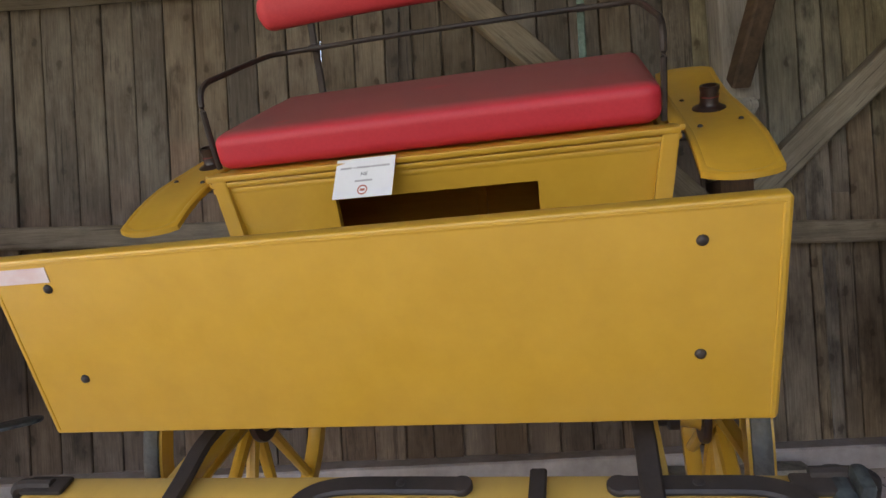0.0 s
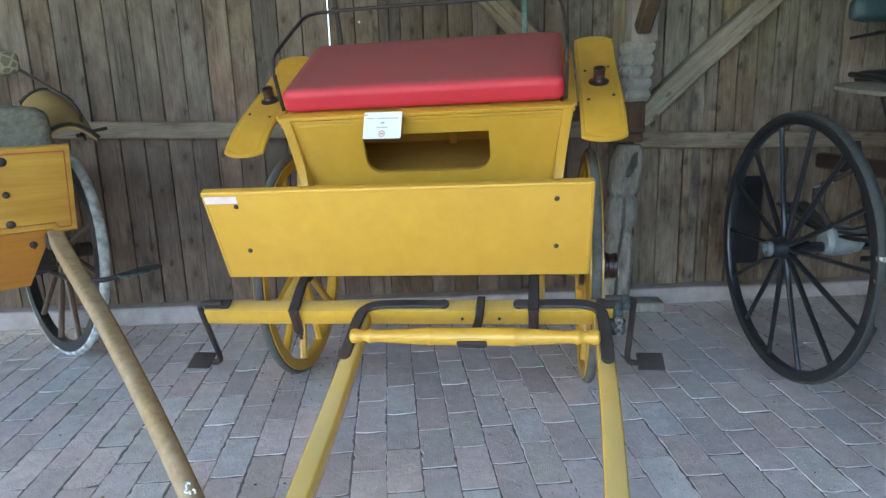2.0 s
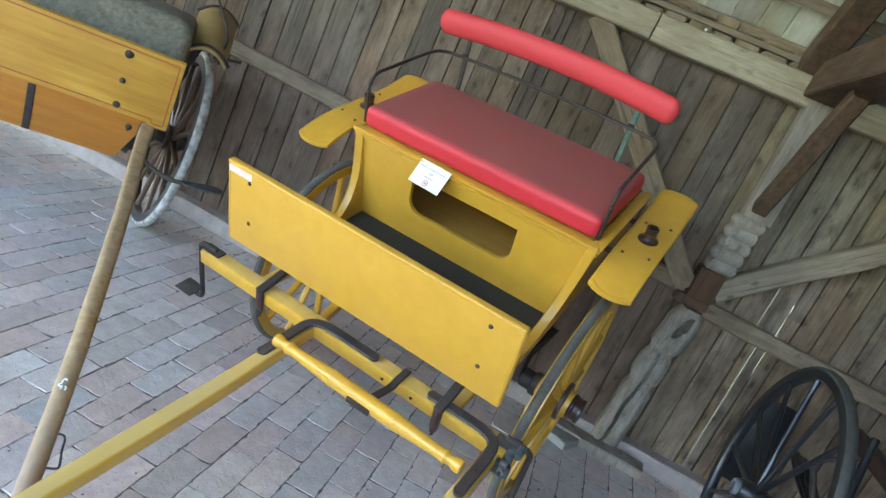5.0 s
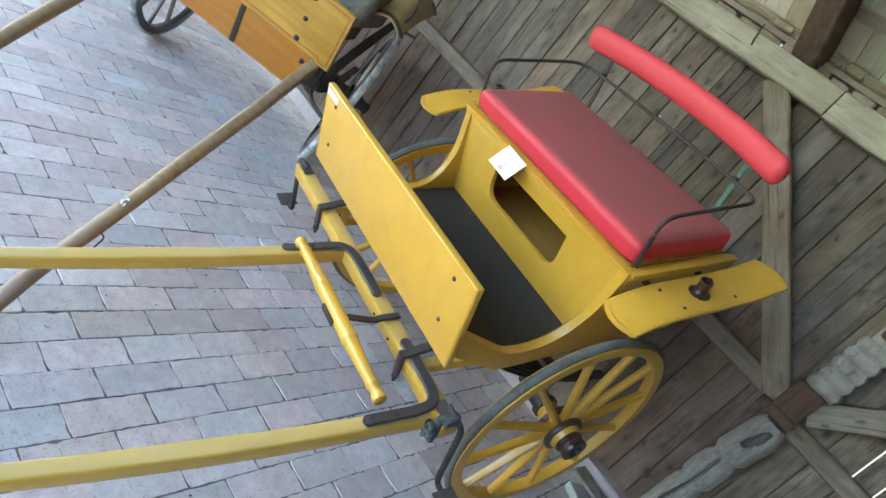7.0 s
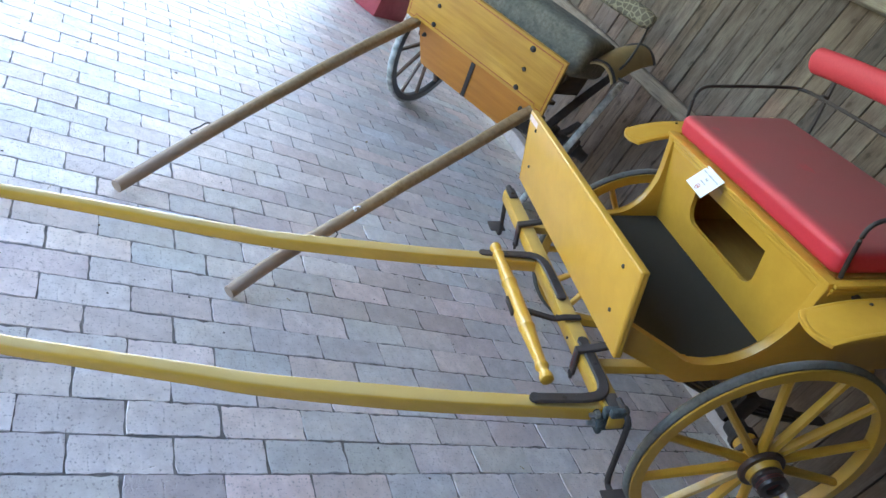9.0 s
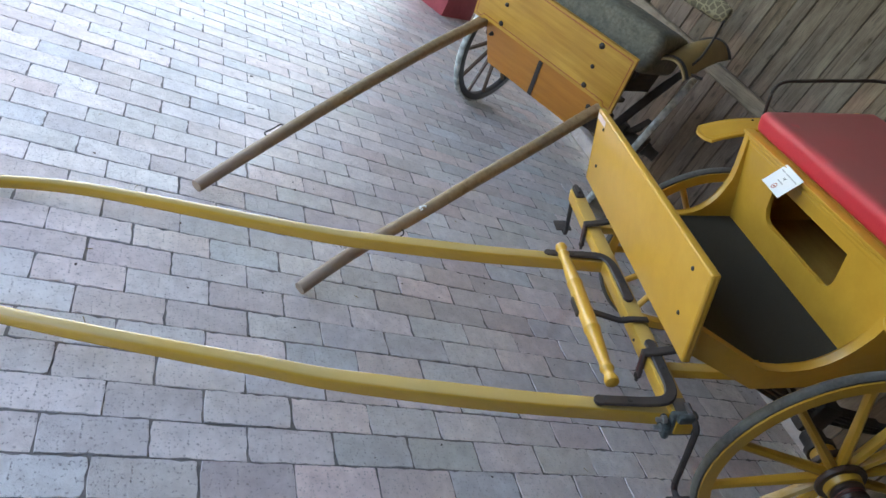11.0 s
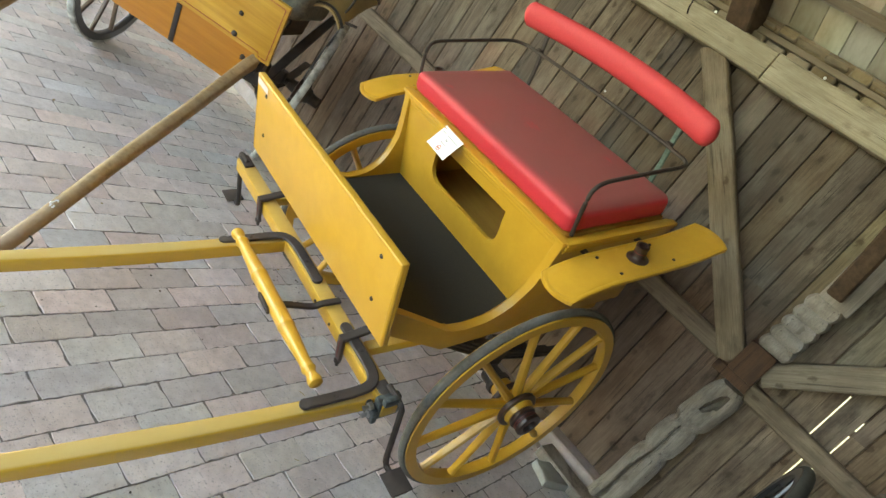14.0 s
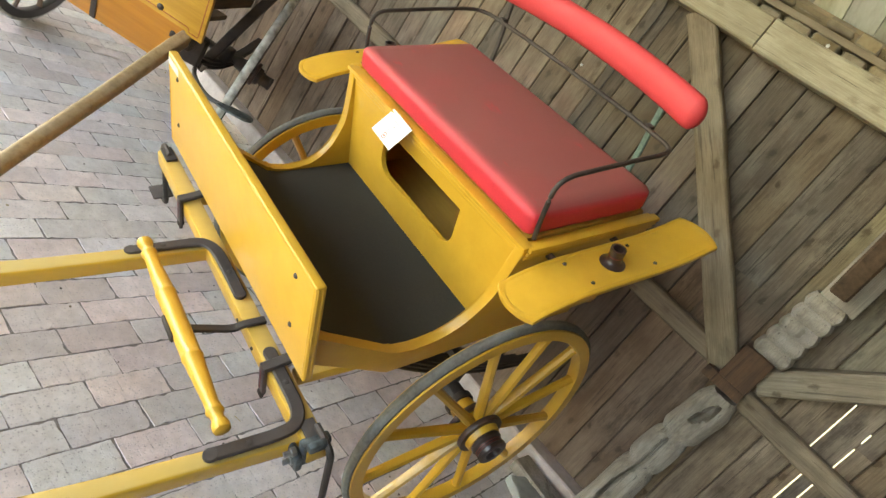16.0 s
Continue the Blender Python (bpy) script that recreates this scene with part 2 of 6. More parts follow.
        col = blend(spread(rag.outputs[0], damp[0], damp[0] + 0.05, 1.0, 0.0), col, damp[1], "MULTIPLY")
        col = blend(spread(rag.outputs[0], damp[0] + 0.02, damp[0] + 0.35, 0.0, 1.0), col, damp[2], "MULTIPLY")
    tone = n.new("ShaderNodeHueSaturation")
    l.new(spread(info.outputs["Random"], 0.0, 1.0, 1.0 - vary, 1.0 + vary), tone.inputs["Value"])
    turn = n.new("ShaderNodeMath")
    turn.operation = "MULTIPLY"
    turn.inputs[1].default_value = 9.7
    l.new(info.outputs["Random"], turn.inputs[0])
    fr = n.new("ShaderNodeMath")
    fr.operation = "FRACT"
    l.new(turn.outputs[0], fr.inputs[0])
    l.new(spread(fr.outputs[0], 0.0, 1.0, 0.88, 1.28), tone.inputs["Saturation"])
    l.new(col, tone.inputs["Color"])
    l.new(tone.outputs[0], bsdf.inputs["Base Color"])
    l.new(spread(patch, 0.3, 0.7, rough - 0.08, rough + 0.08), bsdf.inputs["Roughness"])
    add = n.new("ShaderNodeMath")
    add.operation = "MULTIPLY_ADD"
    l.new(fine, add.inputs[0])
    add.inputs[1].default_value = 0.5
    l.new(rings, add.inputs[2])
    bn = node("ShaderNodeBump", Strength=bump, Distance=0.003)
    l.new(add.outputs[0], bn.inputs["Height"])
    l.new(bn.outputs[0], bsdf.inputs["Normal"])
    return m


def brickwork(name, island):
    """Worn hard-fired paving brick: mottled, pitted, slightly polished, each brick with its own tone."""
    m = surface(name, [(0.60, 0.530, 0.495), (0.71, 0.642, 0.605), (0.80, 0.738, 0.702)], scale=24, detail=6, rough=0.34, bump=0.0, vary=0.12, blotch=0.45, blotch_scale=9, sharp=0.2,
                hue=0.02, island=island, blotch_color=(0.50, 0.45, 0.43), rough_var=0.14)
    nt = m.node_tree
    n, l = nt.nodes, nt.links
    tc = n.new("ShaderNodeTexCoord")
    shade = n["Principled BSDF"].inputs["Base Color"]
    before = shade.links[0].from_socket
    if island:
        pick = n.new("ShaderNodeNewGeometry").outputs["Random Per Island"]
    else:
        pick = n.new("ShaderNodeObjectInfo").outputs["Random"]
    k = n.new("ShaderNodeMath")
    k.operation = "MULTIPLY"
    k.inputs[1].default_value = 23.7
    l.new(pick, k.inputs[0])
    fr = n.new("ShaderNodeMath")
    fr.operation = "FRACT"
    l.new(k.outputs[0], fr.inputs[0])
    ramp = n.new("ShaderNodeValToRGB")
    ramp.color_ramp.elements[0].color = (1.04, 0.94, 0.90, 1)
    ramp.color_ramp.elements[1].color = (0.88, 0.97, 0.99, 1)
    for at, c in ((0.16, (1.08, 1.03, 1.0, 1)), (0.34, (0.95, 1.0, 0.98, 1)), (0.52, (1.06, 0.91, 0.85, 1)), (0.66, (0.93, 0.98, 0.93, 1)), (0.80, (0.82, 0.72, 0.69, 1))):
        e = ramp.color_ramp.elements.new(at)
        e.color = c
    l.new(fr.outputs[0], ramp.inputs[0])
    mix = n.new("ShaderNodeMix")
    mix.data_type = "RGBA"
    mix.blend_type = "MULTIPLY"
    mix.inputs[0].default_value = 0.74
    l.new(before, mix.inputs[6])
    l.new(ramp.outputs[0], mix.inputs[7])
    pit = n.new("ShaderNodeTexVoronoi")
    pit.voronoi_dimensions = "2D"
    pit.inputs["Scale"].default_value = 95.0
    warp = n.new("ShaderNodeTexNoise")
    warp.inputs["Scale"].default_value = 160.0
    l.new(tc.outputs["Object"], warp.inputs["Vector"])
    bend = n.new("ShaderNodeVectorMath")
    bend.operation = "MULTIPLY_ADD"
    l.new(warp.outputs["Color"], bend.inputs[0])
    bend.inputs[1].default_value = (0.012, 0.012, 0.0)
    l.new(tc.outputs["Object"], bend.inputs[2])
    l.new(bend.outputs[0], pit.inputs["Vector"])
    dr = n.new("ShaderNodeMapRange")
    for q, v in zip((1, 2, 3, 4), (0.10, 0.24, 1.0, 0.0)):
        dr.inputs[q].default_value = v
    l.new(pit.outputs["Distance"], dr.inputs[0])
    cell = n.new("ShaderNodeSeparateColor")
    l.new(pit.outputs["Color"], cell.inputs[0])
    size = n.new("ShaderNodeMapRange")
    for q, v in zip((1, 2, 3, 4), (0.0, 1.0, 0.12, 0.40)):
        size.inputs[q].default_value = v
    l.new(cell.outputs[1], size.inputs[0])
    l.new(size.outputs[0], dr.inputs[2])
    dr.inputs[1].default_value = 0.04
    patch = n.new("ShaderNodeTexNoise")
    patch.inputs["Scale"].default_value = 22.0
    patch.inputs["Detail"].default_value = 3.0
    l.new(tc.outputs["Object"], patch.inputs["Vector"])
    sum_ = n.new("ShaderNodeMath")
    sum_.operation = "ADD"
    l.new(cell.outputs[0], sum_.inputs[0])
    l.new(patch.outputs["Fac"], sum_.inputs[1])
    few = n.new("ShaderNodeMapRange")
    for q, v in zip((1, 2, 3, 4), (0.92, 1.06, 0.0, 0.65)):
        few.inputs[q].default_value = v
    l.new(sum_.outputs[0], few.inputs[0])
    hole = n.new("ShaderNodeMath")
    hole.operation = "MULTIPLY"
    l.new(dr.outputs[0], hole.inputs[0])
    l.new(few.outputs[0], hole.inputs[1])
    mix2 = n.new("ShaderNodeMix")
    mix2.data_type = "RGBA"
    l.new(hole.outputs[0], mix2.inputs[0])
    l.new(mix.outputs[2], mix2.inputs[6])
    mix2.inputs[7].default_value = (0.24, 0.205, 0.185, 1)
    l.new(mix2.outputs[2], shade)
    heights = []
    for scale, amount, detail in ((9.0, 0.9, 3.0), (60.0, 0.42, 6.0), (260.0, 0.40, 3.0)):
        x = n.new("ShaderNodeTexNoise")
        x.inputs["Scale"].default_value = scale
        x.inputs["Detail"].default_value = detail
        l.new(tc.outputs["Object"], x.inputs["Vector"])
        k = n.new("ShaderNodeMath")
        k.operation = "MULTIPLY"
        k.inputs[1].default_value = amount
        l.new(x.outputs["Fac"], k.inputs[0])
        heights.append(k.outputs[0])
    s = heights[0]
    for h in heights[1:]:
        a = n.new("ShaderNodeMath")
        a.operation = "ADD"
        l.new(s, a.inputs[0])
        l.new(h, a.inputs[1])
        s = a.outputs[0]
    dent = n.new("ShaderNodeMath")
    dent.operation = "MULTIPLY_ADD"
    l.new(hole.outputs[0], dent.inputs[0])
    dent.inputs[1].default_value = -0.75
    l.new(s, dent.inputs[2])
    s = dent.outputs[0]
    bn = n.new("ShaderNodeBump")
    bn.inputs["Strength"].default_value = 0.9
    bn.inputs["Distance"].default_value = 0.005
    l.new(s, bn.inputs["Height"])
    l.new(bn.outputs[0], n["Principled BSDF"].inputs["Normal"])
    return m


YELLOW = surface("yellow_paint", [(0.562, 0.303, 0.030), (0.628, 0.346, 0.038)], scale=14, rough=0.38, bump=0.05, blotch=0.12,
                 blotch_color=(0.55, 0.27, 0.03), coat=0.25)
YELLOW_DIM = surface("yellow_paint_dusty", [(0.56, 0.305, 0.026), (0.64, 0.36, 0.036)], scale=30, stretch=(1, 0.15, 1), rough=0.42, bump=0.08,
                     blotch=0.22, blotch_color=(0.42, 0.28, 0.06), coat=0.2, dust=((0.52, 0.42, 0.24), 0.75, 1.3, 0.45))
SHAFT_PAINT = surface("glossy_worn_yellow_paint", [(0.56, 0.315, 0.03), (0.65, 0.37, 0.04)], scale=22, stretch=(1, 0.2, 1), rough=0.22, bump=0.05, blotch=0.18,
                      blotch_color=(0.45, 0.30, 0.07), coat=0.55, dust=((0.50, 0.40, 0.20), 0.85, 1.22, 0.72))
BLACK_IRON = surface("black_iron", [(0.016, 0.0125, 0.012), (0.038, 0.031, 0.028)], scale=40, rough=0.55, metallic=0.2, bump=0.35, blotch=0.5, blotch_scale=9,
                     blotch_color=(0.090, 0.062, 0.048), dust=((0.11, 0.10, 0.095), 0.8, 1.4, 0.4))
BROWN_IRON = surface("brown_painted_iron", [(0.024, 0.013, 0.011), (0.052, 0.028, 0.022)], scale=30, rough=0.35, bump=0.1, coat=0.3)
HUB_BROWN = surface("brown_hub_band_paint", [(0.050, 0.026, 0.019), (0.095, 0.052, 0.038)], scale=30, rough=0.42, bump=0.15, blotch=0.4)
HUB_GREY = surface("dull_grey_hub_cap", [(0.10, 0.11, 0.115), (0.16, 0.172, 0.178)], scale=40, rough=0.4, bump=0.1)
DARK_RED = surface("dull_red_line_paint", [(0.13, 0.022, 0.018), (0.19, 0.035, 0.026)], rough=0.5, bump=0.0)
PINSTRIPE = surface("dark_red_pinstripe", [(0.30, 0.055, 0.02), (0.38, 0.08, 0.025)], rough=0.45, bump=0.0)
GREEN_IRON = surface("green_patina_iron", [(0.05, 0.09, 0.07), (0.16, 0.24, 0.19)], scale=60, rough=0.6, metallic=0.2, bump=0.2)
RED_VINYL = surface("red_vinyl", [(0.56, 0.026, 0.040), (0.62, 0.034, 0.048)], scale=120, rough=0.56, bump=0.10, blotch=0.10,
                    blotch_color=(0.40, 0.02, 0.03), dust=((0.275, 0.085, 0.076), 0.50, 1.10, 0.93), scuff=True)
RED_ROLL = surface("red_vinyl_roll", [(0.63, 0.050, 0.060), (0.69, 0.062, 0.070)], scale=120, rough=0.6, bump=0.06, blotch=0.06,
                   blotch_color=(0.5, 0.02, 0.03))
MAT_RUBBER = surface("black_floor_mat", [(0.016, 0.0155, 0.0105), (0.028, 0.0265, 0.018)], scale=160, rough=0.85, bump=0.3, blotch=0.3,
                     blotch_color=(0.036, 0.034, 0.027))
# box inside: the cart's yellow set darker and browner for the shade there
INNER_SHADED = surface("shaded_ochre_box_wood", [(0.48, 0.235, 0.035), (0.58, 0.305, 0.052)], scale=9, stretch=(0.5, 4, 5), rough=0.75, bump=0.2, blotch=0.3)
PATINA = surface("chipped_black_iron", [(0.016, 0.018, 0.019), (0.040, 0.044, 0.045)], scale=45, rough=0.38, metallic=0.3, bump=0.4, blotch=0.45, blotch_scale=40, blotch_color=(0.20, 0.245, 0.25))
# pale blotches paint in the white glint on one yellow spoke
GLINT_SPOKE = surface("yellow_paint_with_painted_glint", [(0.56, 0.305, 0.03), (0.64, 0.37, 0.06)], scale=16, stretch=(3, 3, 0.6), rough=0.32, bump=0.12, blotch=0.42, blotch_scale=12, blotch_color=(0.74, 0.64, 0.44))
RED_BEAM = surface("dark_red_brown_timber", [(0.026, 0.013, 0.010), (0.056, 0.028, 0.020)], scale=14, stretch=(3, 0.4, 3), rough=0.65, bump=0.3, blotch=0.4)
TYRE = surface("grey_rubber_tyre", [(0.074, 0.066, 0.052), (0.138, 0.126, 0.104)], scale=70, rough=0.8, bump=0.35, blotch=0.5, blotch_scale=18, blotch_color=(0.17, 0.165, 0.15))
PLANK = boards("weathered_plank", (0.092, 0.068, 0.049), (0.160, 0.124, 0.091), (0.250, 0.206, 0.158), 2, vary=0.26, damp=(1.12, (1.08, 0.98, 0.98), (1.06, 1.09, 1.09)))
PALE_PLANK = boards("pale_plank", (0.118, 0.094, 0.066), (0.220, 0.182, 0.130), (0.345, 0.302, 0.222), 2, vary=0.14, damp=(1.12, (1.03, 0.94, 0.95), (1.0, 1.02, 0.98)))
TIMBER = boards("sawn_timber", (0.165, 0.130, 0.096), (0.245, 0.200, 0.152), (0.33, 0.278, 0.215), 0, vary=0.10, knots=0.4, stain=0.35, ring=0.2)
PLATE = boards("pale_wall_plate_timber", (0.30, 0.258, 0.172), (0.425, 0.375, 0.262), (0.53, 0.475, 0.345), 0, vary=0.06, knots=0.3, stain=0.30, ring=0.15)
TIMBER_V = boards("sawn_timber_upright", (0.20, 0.152, 0.102), (0.31, 0.25, 0.178), (0.41, 0.345, 0.255), 2, vary=0.10, knots=0.8, stain=0.55)
PALE_TIMBER = boards("pale_weathered_timber", (0.22, 0.187, 0.148), (0.335, 0.296, 0.244), (0.44, 0.398, 0.338), 2, vary=0.06, knots=0.5, stain=0.5)
BRACE = boards("pale_sawn_brace", (0.175, 0.140, 0.100), (0.265, 0.220, 0.164), (0.36, 0.310, 0.236), 2, vary=0.06, knots=0.6, stain=0.45, ring=0.2)
RUSTY_TIMBER = boards("reddish_brown_timber", (0.07, 0.042, 0.027), (0.115, 0.066, 0.040), (0.165, 0.092, 0.053), 2, vary=0.05, knots=0.8, stain=0.6)
DARK_TIMBER = surface("dark_brown_timber", [(0.05, 0.03, 0.018), (0.10, 0.062, 0.036), (0.15, 0.095, 0.055)], scale=8, stretch=(4, 0.6, 4), rough=0.75, bump=0.5,
                      blotch=0.4, blotch_scale=3)
SILL_PAINT = surface("limewashed_sill", [(0.36, 0.305, 0.280), (0.53, 0.460, 0.430)], scale=14, rough=0.9, bump=0.4, blotch=0.4, blotch_scale=3,
                     blotch_color=(0.28, 0.235, 0.21))
BRICK = brickwork("paving_brick", False)
BRICK_FAR = brickwork("paving_brick_far", True)
JOINT = surface("sand_joint", [(0.125, 0.110, 0.097), (0.27, 0.238, 0.212)], scale=45, rough=0.95, bump=0.5)
VARNISH = surface("varnished_orange_wood", [(0.42, 0.205, 0.022), (0.53, 0.285, 0.036), (0.63, 0.36, 0.052)], scale=6, stretch=(0.4, 4, 7), rough=0.35, bump=0.08,
                  blotch=0.42, blotch_scale=5, blotch_color=(0.40, 0.18, 0.02), coat=0.4, knots=0.3)
VARNISH_DEEP = surface("deep_orange_varnish", [(0.40, 0.145, 0.012), (0.50, 0.20, 0.02)], scale=6, stretch=(0.5, 4, 6), rough=0.35, bump=0.05, coat=0.35)
POLE_WOOD = surface("worn_pole_wood", [(0.225, 0.138, 0.058), (0.33, 0.214, 0.100), (0.42, 0.285, 0.145)], scale=16, stretch=(2, 2, 2), rough=0.68, bump=0.3, blotch=0.3,
                    blotch_scale=9, blotch_color=(0.30, 0.26, 0.20))


def bare_below(m, low, high, color):
    """Varnish worn off towards the end that drags on the ground, with a ragged edge."""
    n, l = m.node_tree.nodes, m.node_tree.links
    shade = n["Principled BSDF"].inputs["Base Color"]
    before = shade.links[0].from_socket
    sep = n.new("ShaderNodeSeparateXYZ")
    l.new(n.new("ShaderNodeNewGeometry").outputs["Position"], sep.inputs[0])
    rag = n.new("ShaderNodeTexNoise")
    rag.inputs["Scale"].default_value = 16.0
    rag.inputs["Detail"].default_value = 6.0
    add = n.new("ShaderNodeMath")
    add.operation = "MULTIPLY_ADD"
    l.new(rag.outputs["Fac"], add.inputs[0])
    add.inputs[1].default_value = 0.22
    l.new(sep.outputs[2], add.inputs[2])
    mr = n.new("ShaderNodeMapRange")
    for q, v in zip((1, 2, 3, 4), (low, high, 0.85, 0.0)):
        mr.inputs[q].default_value = v
    l.new(add.outputs[0], mr.inputs[0])
    mix = n.new("ShaderNodeMix")
    mix.data_type = "RGBA"
    l.new(mr.outputs[0], mix.inputs[0])
    l.new(before, mix.inputs[6])
    mix.inputs[7].default_value = (*color, 1)
    l.new(mix.outputs[2], shade)


bare_below(POLE_WOOD, 0.20, 0.46, (0.36, 0.262, 0.192))
WHITE_RIM = surface("worn_white_rim", [(0.52, 0.53, 0.50), (0.68, 0.68, 0.65)], scale=30, rough=0.6, bump=0.4, blotch=0.85, blotch_scale=24, blotch_color=(0.13, 0.13, 0.115))
SPOKE_WOOD = surface("brown_spoke_wood", [(0.085, 0.050, 0.032), (0.16, 0.095, 0.060)], scale=20, stretch=(4, 4, 0.5), rough=0.5, bump=0.1, coat=0.2)
SEAT_CLOTH = surface("grey_brown_cloth", [(0.125, 0.112, 0.080), (0.275, 0.250, 0.190)], scale=60, rough=0.95, bump=0.6, sharp=0.2, blotch=0.5, blotch_scale=22,
                     blotch_color=(0.08, 0.085, 0.065))


def scrolls(name, ground, thread):
    """Woven cloth with pale looping scrolls on a dull ground."""
    m = surface(name, [tuple(c * 0.8 for c in ground), ground], scale=90, rough=0.95, bump=0.4, blotch=0.2)
    n, l = m.node_tree.nodes, m.node_tree.links
    shade = n["Principled BSDF"].inputs["Base Color"]
    before = shade.links[0].from_socket
    tc = n.new("ShaderNodeTexCoord")
    vor = n.new("ShaderNodeTexVoronoi")
    vor.feature = "DISTANCE_TO_EDGE"
    vor.inputs["Scale"].default_value = 26.0
    l.new(tc.outputs["Object"], vor.inputs["Vector"])
    mr = n.new("ShaderNodeMapRange")
    for q, v in zip((1, 2, 3, 4), (0.06, 0.12, 0.85, 0.0)):
        mr.inputs[q].default_value = v
    l.new(vor.outputs["Distance"], mr.inputs[0])
    mix = n.new("ShaderNodeMix")
    mix.data_type = "RGBA"
    l.new(mr.outputs[0], mix.inputs[0])
    l.new(before, mix.inputs[6])
    mix.inputs[7].default_value = rgb(thread)
    l.new(mix.outputs[2], shade)
    return m


SCROLL_CLOTH = scrolls("scroll_patterned_cloth", (0.24, 0.20, 0.135), (0.44, 0.38, 0.24))
OLIVE_WOOD = surface("olive_brown_panel", [(0.27, 0.170, 0.055), (0.37, 0.245, 0.085)], scale=10, rough=0.5, bump=0.1, blotch=0.3, coat=0.15)
DARK_WHEEL = surface("blue_black_paint", [(0.008, 0.0088, 0.0105), (0.017, 0.0188, 0.022)], scale=25, rough=0.35, bump=0.08, coat=0.4,
                     dust=((0.11, 0.11, 0.10), 0.9, 1.4, 0.3))
OLD_TYRE = surface("dusty_black_rubber", [(0.018, 0.020, 0.019), (0.042, 0.044, 0.040)], scale=40, rough=0.8, bump=0.2, blotch=0.4, blotch_color=(0.07, 0.072, 0.062))
TEAL = surface("teal_vinyl", [(0.020, 0.045, 0.050), (0.034, 0.066, 0.070)], scale=60, rough=0.5, bump=0.1, blotch=0.3)
OXBLOOD = surface("oxblood_leather", [(0.036, 0.013, 0.010), (0.095, 0.028, 0.018)], scale=14, rough=0.5, bump=0.4, blotch=0.5, blotch_color=(0.035, 0.012, 0.010), coat=0.1)
DARK_LEATHER = surface("dark_oxblood_leather", [(0.022, 0.010, 0.009), (0.05, 0.018, 0.014)], scale=14, rough=0.6, bump=0.3, blotch=0.4)
BLACK_LEATHER = surface("black_leather", [(0.012, 0.010, 0.010), (0.03, 0.026, 0.026)], scale=60, rough=0.5, bump=0.2)
GREY_BOARD = surface("grey_worn_board", [(0.135, 0.118, 0.092), (0.225, 0.200, 0.160)], scale=12, stretch=(0.6, 4, 4), rough=0.7, bump=0.2, blotch=0.3)
PALE_ENAMEL = surface("pale_enamel", [(0.22, 0.25, 0.245), (0.34, 0.375, 0.36)], scale=20, rough=0.4, bump=0.05, coat=0.3)
WHITE_CLIP = surface("white_plastic", [(0.62, 0.64, 0.64), (0.7, 0.72, 0.72)], rough=0.4, bump=0.0)
STEEL = surface("bright_steel", [(0.35, 0.36, 0.37), (0.5, 0.5, 0.5)], scale=50, rough=0.3, metallic=0.9, bump=0.1)
PAPER = surface("white_card", [(0.80, 0.80, 0.79), (0.84, 0.84, 0.83)], scale=30, rough=0.55, bump=0.02, blotch=0.05)
PINK_LABEL = surface("pale_pink_label", [(0.70, 0.50, 0.46), (0.76, 0.60, 0.56)], scale=30, rough=0.6, bump=0.02, blotch=0.4, blotch_scale=30, blotch_color=(0.75, 0.72, 0.70))
INK = surface("grey_ink", [(0.42, 0.41, 0.41), (0.50, 0.48, 0.48)], rough=0.7, bump=0.0)
INK_DARK = surface("dark_ink", [(0.16, 0.16, 0.16), (0.2, 0.2, 0.2)], rough=0.7, bump=0.0)
RED_INK = surface("red_ink", [(0.50, 0.13, 0.08), (0.58, 0.18, 0.12)], rough=0.7, bump=0.0)
TILE = surface("roof_tile_underside", [(0.38, 0.385, 0.30), (0.52, 0.54, 0.44), (0.62, 0.63, 0.54)], scale=7, stretch=(3, 0.8, 0.8), rough=0.9, bump=0.5, vary=0.28, island=True, hue=0.04, blotch=0.6,
               blotch_scale=3, blotch_color=(0.36, 0.20, 0.12))
EAVES = surface("brown_tile_ends", [(0.185, 0.140, 0.088), (0.275, 0.225, 0.150), (0.36, 0.310, 0.220)], scale=14, rough=0.9, bump=0.5, vary=0.2, island=True, blotch=0.4, blotch_scale=6)
LATH = surface("roof_lath", [(0.22, 0.165, 0.098), (0.33, 0.262, 0.165)], scale=9, stretch=(0.5, 5, 5), rough=0.8, bump=0.3, vary=0.2, island=True, blotch=0.3)
STONE = surface("rough_grey_stone", [(0.28, 0.28, 0.245), (0.44, 0.44, 0.40)], scale=12, rough=0.9, bump=0.8, blotch=0.4, blotch_scale=6)
RED_CRATE = surface("dull_red_paint", [(0.34, 0.05, 0.06), (0.44, 0.08, 0.09)], scale=12, rough=0.55, bump=0.1, blotch=0.3)
STRAW = surface("dry_straw", [(0.26, 0.20, 0.11), (0.42, 0.34, 0.20)], scale=40, rough=0.8, bump=0.1, vary=0.4, island=True)
CRUMB = surface("leaf_crumb", [(0.045, 0.032, 0.022), (0.12, 0.088, 0.058)], scale=60, rough=0.95, bump=0.2, vary=0.4, island=True)
GROUND = surface("trodden_grass", [(0.07, 0.085, 0.035), (0.12, 0.125, 0.06), (0.17, 0.155, 0.09)], scale=6, rough=0.95, bump=0.5, blotch=0.3, blotch_color=(0.17, 0.14, 0.10))


